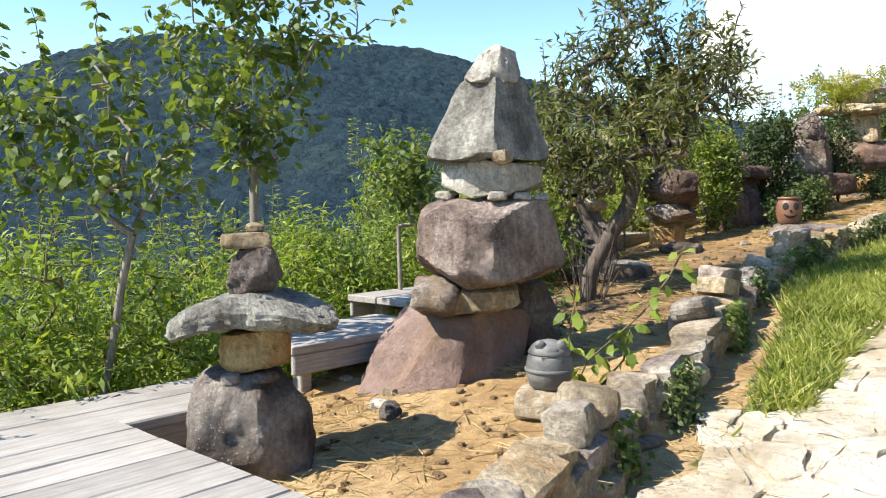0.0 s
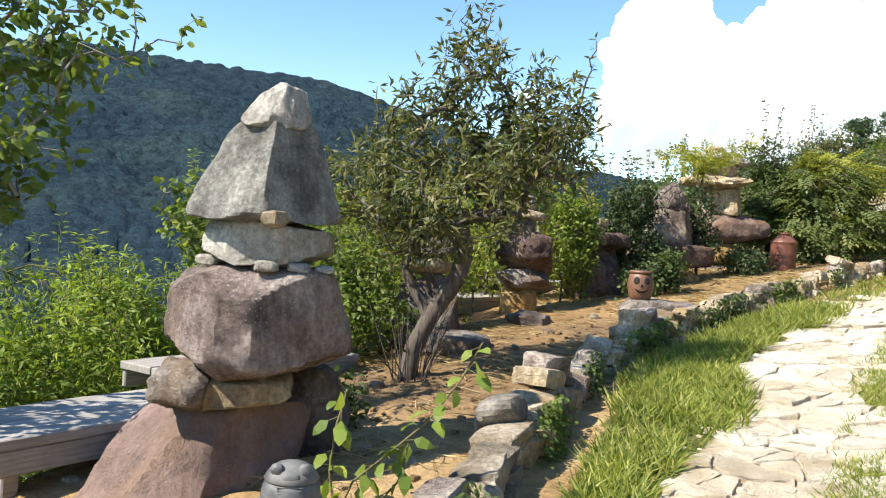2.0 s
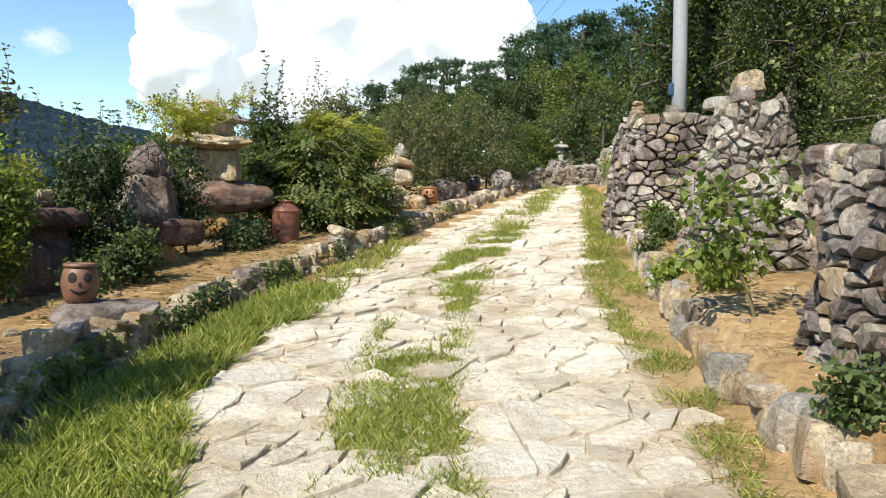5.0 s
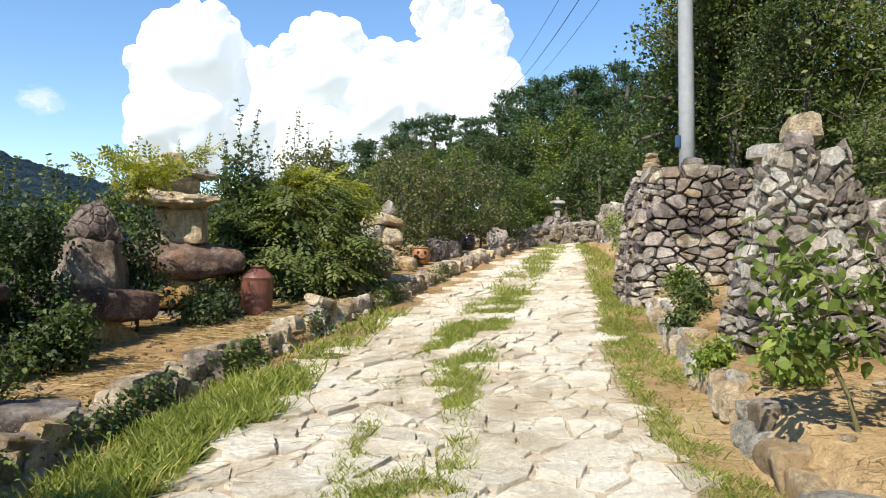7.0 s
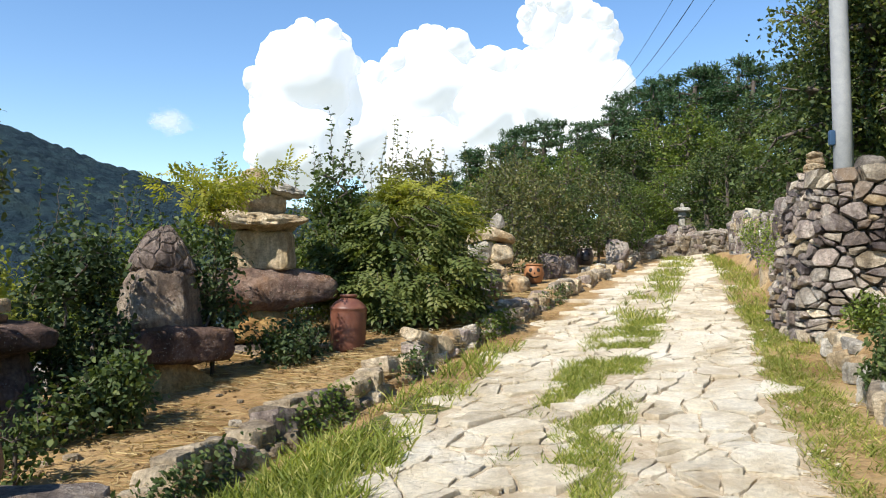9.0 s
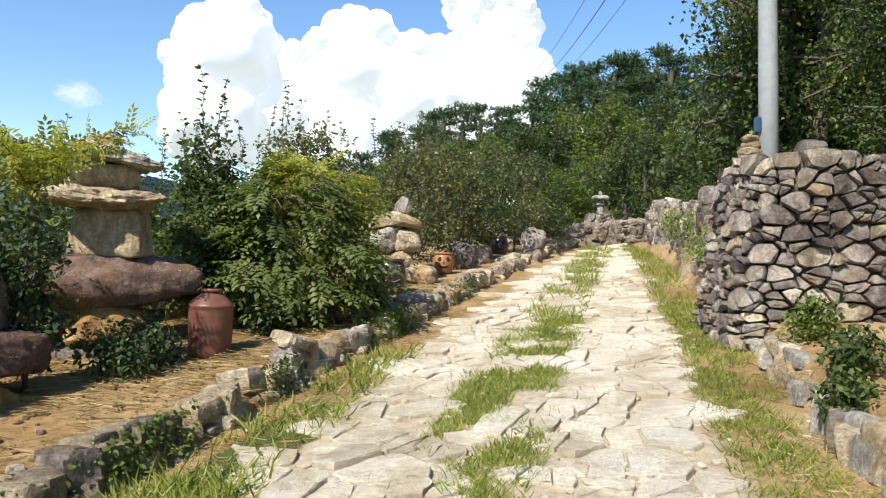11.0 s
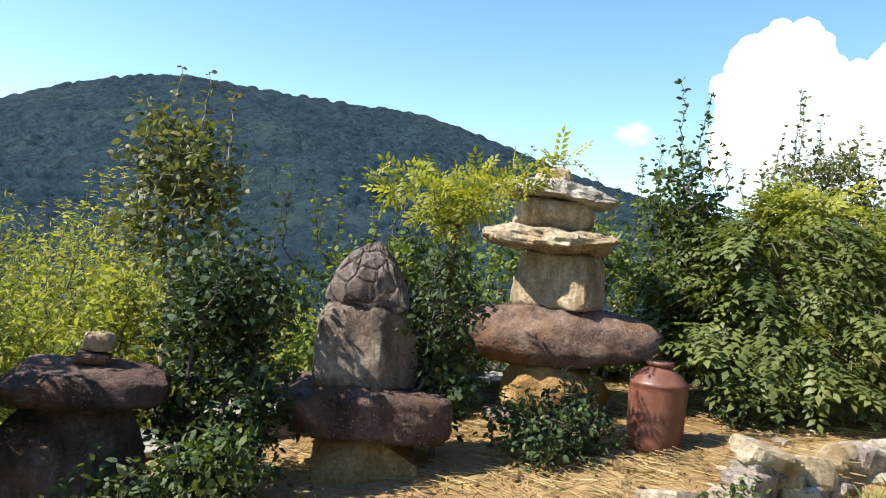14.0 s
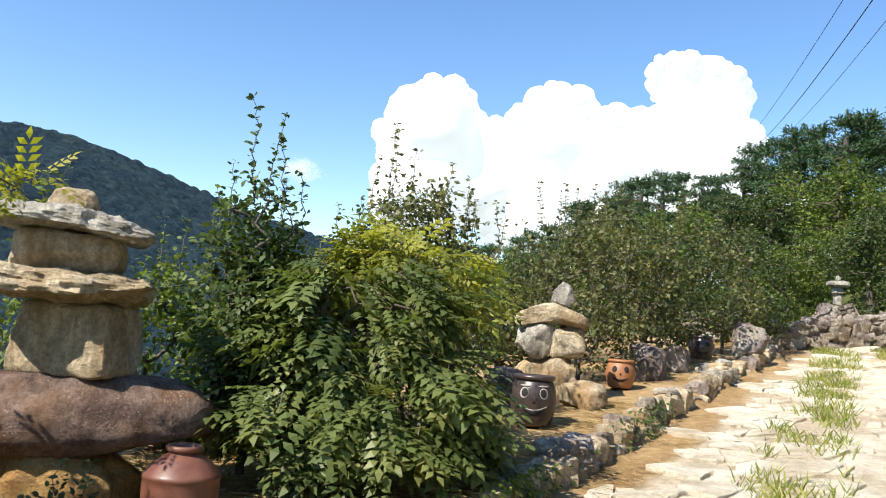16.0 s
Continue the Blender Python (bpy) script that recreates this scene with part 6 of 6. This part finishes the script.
SKY_LINE = table([(-30, 6.0), (-14, 7.2), (-10.9, 8.6), (-6.2, 11.0), (-4.6, 11.8), (1.6, 13.3), (4, 14.4), (7.5, 15.7), (11.3, 16.2), (13.1, 15.0), (16, 15.5), (20, 17), (40, 18)])
kinds = [wood_tree(701, L_PINE, True), wood_tree(702, L_PINE, True), wood_tree(703, L_WOODS, False), wood_tree(704, L_WOODS, False), wood_tree(705, L_MID, False), wood_tree(706, L_WOODS, False, 34, 0.14), wood_tree(707, L_SHRUB, False, 34, 0.13)]
rw = random.Random(77)
spots = []
for az in np.arange(-16, 24, 1.15):
    spots.append((az + rw.uniform(-0.5, 0.5), rw.uniform(44, 52), 1.0 + rw.uniform(-0.06, 0.03), rw.randrange(2)))
for az in np.arange(-18, 32, 1.5):
    spots.append((az + rw.uniform(-0.6, 0.6), rw.uniform(33, 42), 0.80 + rw.uniform(-0.08, 0.06), 2 + rw.randrange(3)))
for az in np.arange(-12, 26, 2.1):
    spots.append((az + rw.uniform(-0.6, 0.6), rw.uniform(26, 30), 0.60 + rw.uniform(-0.06, 0.06), 2 + rw.randrange(3)))
used = set()
for az, dist, share, k in spots:
    x, y = dist * math.sin(radians(az)), 6 + dist * math.cos(radians(az))
    top = 2.3 + dist * math.tan(radians(float(SKY_LINE(az)) * share))
    z = zat(x, y)
    s = min(1.7, max(0.28, (top - z) / 8.1))
    m = pose(x, y, z, 0, 0, rw.uniform(0, 360))
    if k in used:
        o = copy_thing(kinds[k], m)
    else:
        used.add(k)
        o = kinds[k]
        o.matrix_world = m
    o.scale = (s * rw.uniform(1.0, 1.25), s * rw.uniform(1.0, 1.25), s)
for k, (x, y, s) in enumerate([(7.2, 22.5, 0.95), (8.2, 18.5, 1.05), (7.6, 14.5, 0.95), (10.5, 16, 1.2), (7.0, 11, 0.85), (10.5, 22, 1.15), (6.6, 27, 0.8), (8.0, 8, 0.9), (12, 12, 1.2), (14, 19, 1.3), (6.3, 18.8, 0.6), (6.0, 14.2, 0.5), (6.3, 24.6, 1.12), (6.4, 22.6, 0.9), (8.4, 27.5, 1.25), (5.9, 9.5, 0.55), (5.8, 5.5, 0.6), (7.5, 4, 0.9)]):
    m = pose(x, y, zat(x, y), 0, 0, 70 * k)
    if k < 2:
        o = kinds[5 + k]
        o.matrix_world = m
    else:
        o = copy_thing(kinds[5 + k % 2], m)
    o.scale = (s, s, s)


# ---- grass, straw, ivy ----
def scatter(name, label, count, box, keep, mat, length, shape, up, seed, category="grass"):
    """Blades or stalks spread over a stretch of ground: keep(x, y) gives the share that grows there."""
    rnd = np.random.RandomState(seed)
    x, y = rnd.uniform(box[0], box[1], count), rnd.uniform(box[2], box[3], count)
    m = rnd.rand(count) < keep(x, y)
    x, y = x[m], y[m]
    n = len(x)
    a = rnd.uniform(0, math.tau, n)
    axis = np.stack([np.cos(a), np.sin(a), np.abs(rnd.normal(up, 0.35 * max(up, 0.15), n))], 1)
    size = rnd.uniform(*length, n)
    pos = np.stack([x, y, land(x, y) + (0.012 if up < 0.3 else -0.005)], 1)
    me = leaves_mesh(name, pos, axis, size, mat, rnd, shape, 0.0, 0.2)
    return tagged(new(name, me), label, category, kind="stuff")


def clumpy(x, y, freq, seed):
    return np.array([noise.fractal(Vector((a * freq, b * freq, seed)), 1, 2, 3) for a, b in zip(x, y)])


def verge_left(x, y):
    wl, rl = WALL_L(y), ROAD_L(y)
    rl = rl + 0.3 * clumpy(x, y, 1.1, 21)
    w = smooth(wl + 0.06 + 0.2 * smooth(8.0, 5.5, y), wl + 0.24 + 0.2 * smooth(8.0, 5.5, y), x) * smooth(rl + 0.12, rl - 0.1, x)
    c = clumpy(x, y, 1.6, 1)
    return w * np.clip(0.75 + c * 1.6, 0.03, 1) * (0.1 + 0.9 * smooth(11.6, 9.6, y)) * smooth(3.6, 4.8, y)


def strip(x, y):
    mid = ROAD_L(y) * 0.5 + ROAD_R(y) * 0.5 - 0.12
    c = clumpy(x, y * 0.8, 1.5, 4)
    return smooth(0.46, 0.24, np.abs(x - mid)) * np.clip(c * 3.2 + 0.9, 0, 1)


def verge_right(x, y):
    w = smooth(ROAD_R(y) - 0.02, ROAD_R(y) + 0.15, x) * smooth(KERB_R(y) + 0.05, KERB_R(y) - 0.1, x)
    return w * np.clip(clumpy(x, y, 2.2, 7) * 2.4 + 0.55 * smooth(KERB_R(y), ROAD_R(y), x) + 0.3 + 0.4 * smooth(11, 15, y), 0.03, 1)


scatter("grass_verge", "lush green verge grass beside the lane", 190000, (-2.6, -0.6, 3.0, 14.5), verge_left, L_GRASS, (0.06, 0.19), "blade", 1.3, 51)
scatter("grass_strip", "green grass tufts between the flagstones", 170000, (-0.9, 1.0, 2.0, 16.0), strip, L_GRASS, (0.04, 0.1), "blade", 1.2, 52)
scatter("grass_bank", "thin grass and weeds along the bank", 110000, (0.9, 2.7, 3.0, 17.0), verge_right, L_GRASS, (0.03, 0.1), "blade", 1.1, 53)
scatter("grass_far", "grass along the upper lane", 26000, (-0.6, 3.8, 15.5, 27.0), lambda x, y: np.maximum(np.maximum(strip(x, y), 0.8 * verge_right(x, y)), 0.0), L_GRASS, (0.08, 0.18), "blade", 1.4, 54)
def pebbles(name, label, count, box, keep, size, mt, seed):
    """Loose chips and clods, one mesh."""
    rnd = np.random.RandomState(seed)
    x, y = rnd.uniform(box[0], box[1], count), rnd.uniform(box[2], box[3], count)
    m = rnd.rand(count) < keep(x, y)
    x, y = x[m], y[m]
    base = [stone_mesh("chip", 1, 1, 1, mt, 900 + k, n=2, power=4, facets=6, rough=0.1) for k in range(5)]
    V, F, n0 = [], [], 0
    for a, b in zip(x, y):
        me = base[rnd.randint(5)]
        co = np.array([v.co[:] for v in me.vertices])
        s = rnd.uniform(*size) * np.array([1, rnd.uniform(0.6, 1), rnd.uniform(0.35, 0.7)])
        t = rnd.uniform(0, math.tau)
        co = co * s
        co = np.stack([co[:, 0] * math.cos(t) - co[:, 1] * math.sin(t), co[:, 0] * math.sin(t) + co[:, 1] * math.cos(t), co[:, 2]], 1) + (a, b, zat(a, b) - s[2] * 0.3)
        V.append(co)
        F.append(np.array([q.vertices[:] for q in me.polygons]) + n0)
        n0 += len(co)
    return tagged(new(name, quick_mesh(name, np.concatenate(V), np.concatenate(F), mt)), label, "stones", kind="stuff")


on_road = lambda x, y: (x > ROAD_L(y) - 0.15) & (x < ROAD_R(y) + 0.2)
pebbles("stone_chips", "pale stone chips between the flags", 1500, (-1.9, 2.2, 3.0, 15.0), lambda x, y: on_road(x, y) * 0.8 + 0.1, (0.02, 0.07), M_FLAG, 71)
pebbles("earth_clods", "crumbled earth clods on the bed", 2600, (-4.6, -1.2, 1.8, 15.0), lambda x, y: (x < WALL_L(y) - 0.05) * 0.8, (0.012, 0.06), M_CLOD, 72)
pebbles("bed_stones", "small broken stones lying in the bed", 260, (-4.2, 2.6, 2.0, 15.0), lambda x, y: (x < WALL_L(y)) * 0.7 + (x > KERB_R(y) + 0.2) * 0.8, (0.04, 0.13), M_KERB, 73)
scatter("straw_litter", "dry straw and clippings strewn over the bed", 60000, (-4.6, -0.4, 1.5, 19.0), lambda x, y: (x < WALL_L(y) - 0.05) * np.clip(0.25 + smooth(8, 13, y) * 0.6 + clumpy(x, y, 1.3, 9), 0.03, 1), L_STRAW, (0.05, 0.2), "stalk", 0.05, 55, "litter")
scatter("straw_verge", "dry grass clippings on the verge", 70000, (-2.5, 3.0, 3.0, 18.0), lambda x, y: np.where(((x > WALL_L(y) + 0.1) & (x < ROAD_L(y))) | ((x > ROAD_R(y)) & (x < KERB_R(y) + 1.4)), np.clip(0.55 + clumpy(x, y, 1.9, 12), 0.05, 1), 0.03), L_STRAW, (0.04, 0.14), "stalk", 0.08, 56, "litter")


def ivy(seed, y0, y1, count):
    rnd = np.random.RandomState(seed)
    y = rnd.normal((y0 + y1) / 2, (y1 - y0) / 4, count)
    h = rnd.uniform(0.02, 0.3, count)
    x = WALL_L(y) + 0.04 - 0.2 * h + rnd.uniform(-0.05, 0.09, count) * (1 - h * 2)
    pos = np.stack([x, y, rise(y) + 0.06 * x + h], 1)
    axis = np.stack([np.abs(rnd.normal(0.6, 0.4, count)), rnd.normal(0, 0.6, count), rnd.normal(0, 0.5, count)], 1)
    me = leaves_mesh("ivy", pos, axis, rnd.uniform(0.025, 0.055, count), L_MID if seed % 2 else L_DEEP, rnd, "oval", 0.4)
    return tagged(new("ivy", me), "small-leaved ivy creeping over the kerb stones", "ivy", kind="stuff")


for k, (a, b, n) in enumerate([(2.9, 3.2, 160), (3.6, 4.1, 300), (5.0, 5.6, 600), (6.4, 7.0, 240), (7.3, 8.6, 800), (9.0, 10.4, 800), (10.9, 11.9, 500), (12.6, 13.2, 240), (14.6, 15.8, 520), (17, 19, 300)]):
    ivy(61 + k, a, b, n)


# ---- flagstone road ----
def flag_cells():
    """Irregular flags: cells of a jittered net with unequal weights."""
    rnd = np.random.RandomState(41)
    pts = []
    y, row = -1.0, 0
    while y < 27:
        step = 0.285 if y < 16 else 0.4
        k = int((ROAD_R(y) - ROAD_L(y)) / (step * 1.35)) + 1
        for i in range(-1, k + 2):
            fx = (i + 0.5 * (row % 2)) / k
            x = ROAD_L(y) + fx * (ROAD_R(y) - ROAD_L(y))
            pts.append((x + rnd.uniform(-0.24, 0.24), y + rnd.uniform(-0.17, 0.17), rnd.uniform(-0.05, 0.05)))
        y += step * 0.84
        row += 1
    pts = np.array(pts)
    wt, pts = pts[:, 2], pts[:, :2]
    cells = []
    for i, p in enumerate(pts):
        d = np.linalg.norm(pts - p, axis=1)
        poly = [p + np.array(q) for q in ((-0.7, -0.6), (0.7, -0.6), (0.7, 0.6), (-0.7, 0.6))]
        for j in np.argsort(d)[1:16]:
            n = (pts[j] - p) / d[j]
            off = n @ p + d[j] / 2 + (wt[i] - wt[j]) / (2 * d[j])
            poly = clip_poly(poly, n, off - 0.004 - 0.006 * rnd.rand())
            if len(poly) < 3:
                break
        if len(poly) < 3:
            continue
        c = np.mean(poly, axis=0)
        if not (ROAD_L(c[1]) - 0.04 + 0.1 * math.sin(c[1] * 3.1) + rnd.uniform(-0.08, 0.08) < c[0] < ROAD_R(c[1]) + 0.05 + rnd.uniform(-0.1, 0.08)):
            continue
        area = 0.5 * abs(sum(poly[k][0] * poly[(k + 1) % len(poly)][1] - poly[(k + 1) % len(poly)][0] * poly[k][1] for k in range(len(poly))))
        if area < 0.015:
            continue
        if strip(np.array([c[0]]), np.array([c[1]]))[0] > 0.55 and rnd.rand() < 0.9:
            continue
        for piece in broken(poly, rnd, 0.055, 0.55):
            cells.append((np.mean(piece, axis=0), piece))
    return cells


def flag_mesh(c, poly, rnd):
    """Outline with chipped edges, a worn rim and an uneven top; its own origin at c."""
    ring = []
    for k in range(len(poly)):
        a, b = poly[k] - c, poly[(k + 1) % len(poly)] - c
        L = np.linalg.norm(b - a)
        if L < 0.03:
            ring.append((a + b) / 2)
            continue
        ring.append((a * 0.93 + b * 0.07) * (1 + rnd.uniform(-0.06, 0.0)))
        if L > 0.12:
            for f in ((0.5,) if L < 0.24 else (0.3, 0.5, 0.72)):
                m = a * (1 - f) + b * f
                ring.append(m * (1 + rnd.uniform(-0.09, 0.025)))
    n = len(ring)
    verts, faces = [], []
    tilt = rnd.uniform(-0.06, 0.06, 2)
    rise = rnd.uniform(-0.006, 0.02)
    for k, (f, z) in enumerate(((1.01, -0.06), (1.0, 0.004), (0.97, 0.014))):
        for q in ring:
            j = rnd.uniform(-0.006, 0.006) if k else 0
            zz = z + (rise + tilt @ q + rnd.uniform(-0.006, 0.006) if k else 0)
            verts.append((q[0] * f + j, q[1] * f + j, zz + (0.12 if c[1] < 15 else 0.1) * q[1] + 0.06 * q[0]))
    for k in range(2):
        for i in range(n):
            j = (i + 1) % n
            faces.append((k * n + i, k * n + j, (k + 1) * n + j, (k + 1) * n + i))
    verts.append((0, 0, 0.013 + rise + rnd.uniform(-0.004, 0.006)))
    for i in range(n):
        faces.append((2 * n + i, 2 * n + (i + 1) % n, 3 * n))
    return verts, faces


def road():
    e = tagged(new("road"), "rough paved lane of cream flagstones with sandy joints", "road", kind="structure")
    rnd = np.random.RandomState(43)
    cells = sorted(flag_cells(), key=lambda q: q[0][1] if q[0][1] > 4.4 else 60 - q[0][1])
    V, F, n0 = [], [], 0
    for k, (c, poly) in enumerate(cells):
        z = float(rise(c[1])) + 0.06 * c[0] + 0.004
        verts, faces = flag_mesh(c, poly, rnd)
        if k < 295:
            o = new("flagstone", mesh_of("flagstone", verts, faces, M_FLAG, False))
            o.parent = e
            o.matrix_basis = pose(c[0], c[1], z)
        else:
            V += [(a + c[0], b + c[1], q + z) for a, b, q in verts]
            F += [tuple(i + n0 for i in f) for f in faces]
            n0 += len(verts)
    part("far_flagstones", mesh_of("far_flagstones", V, F, M_FLAG, False), e, kind="stuff")


road()
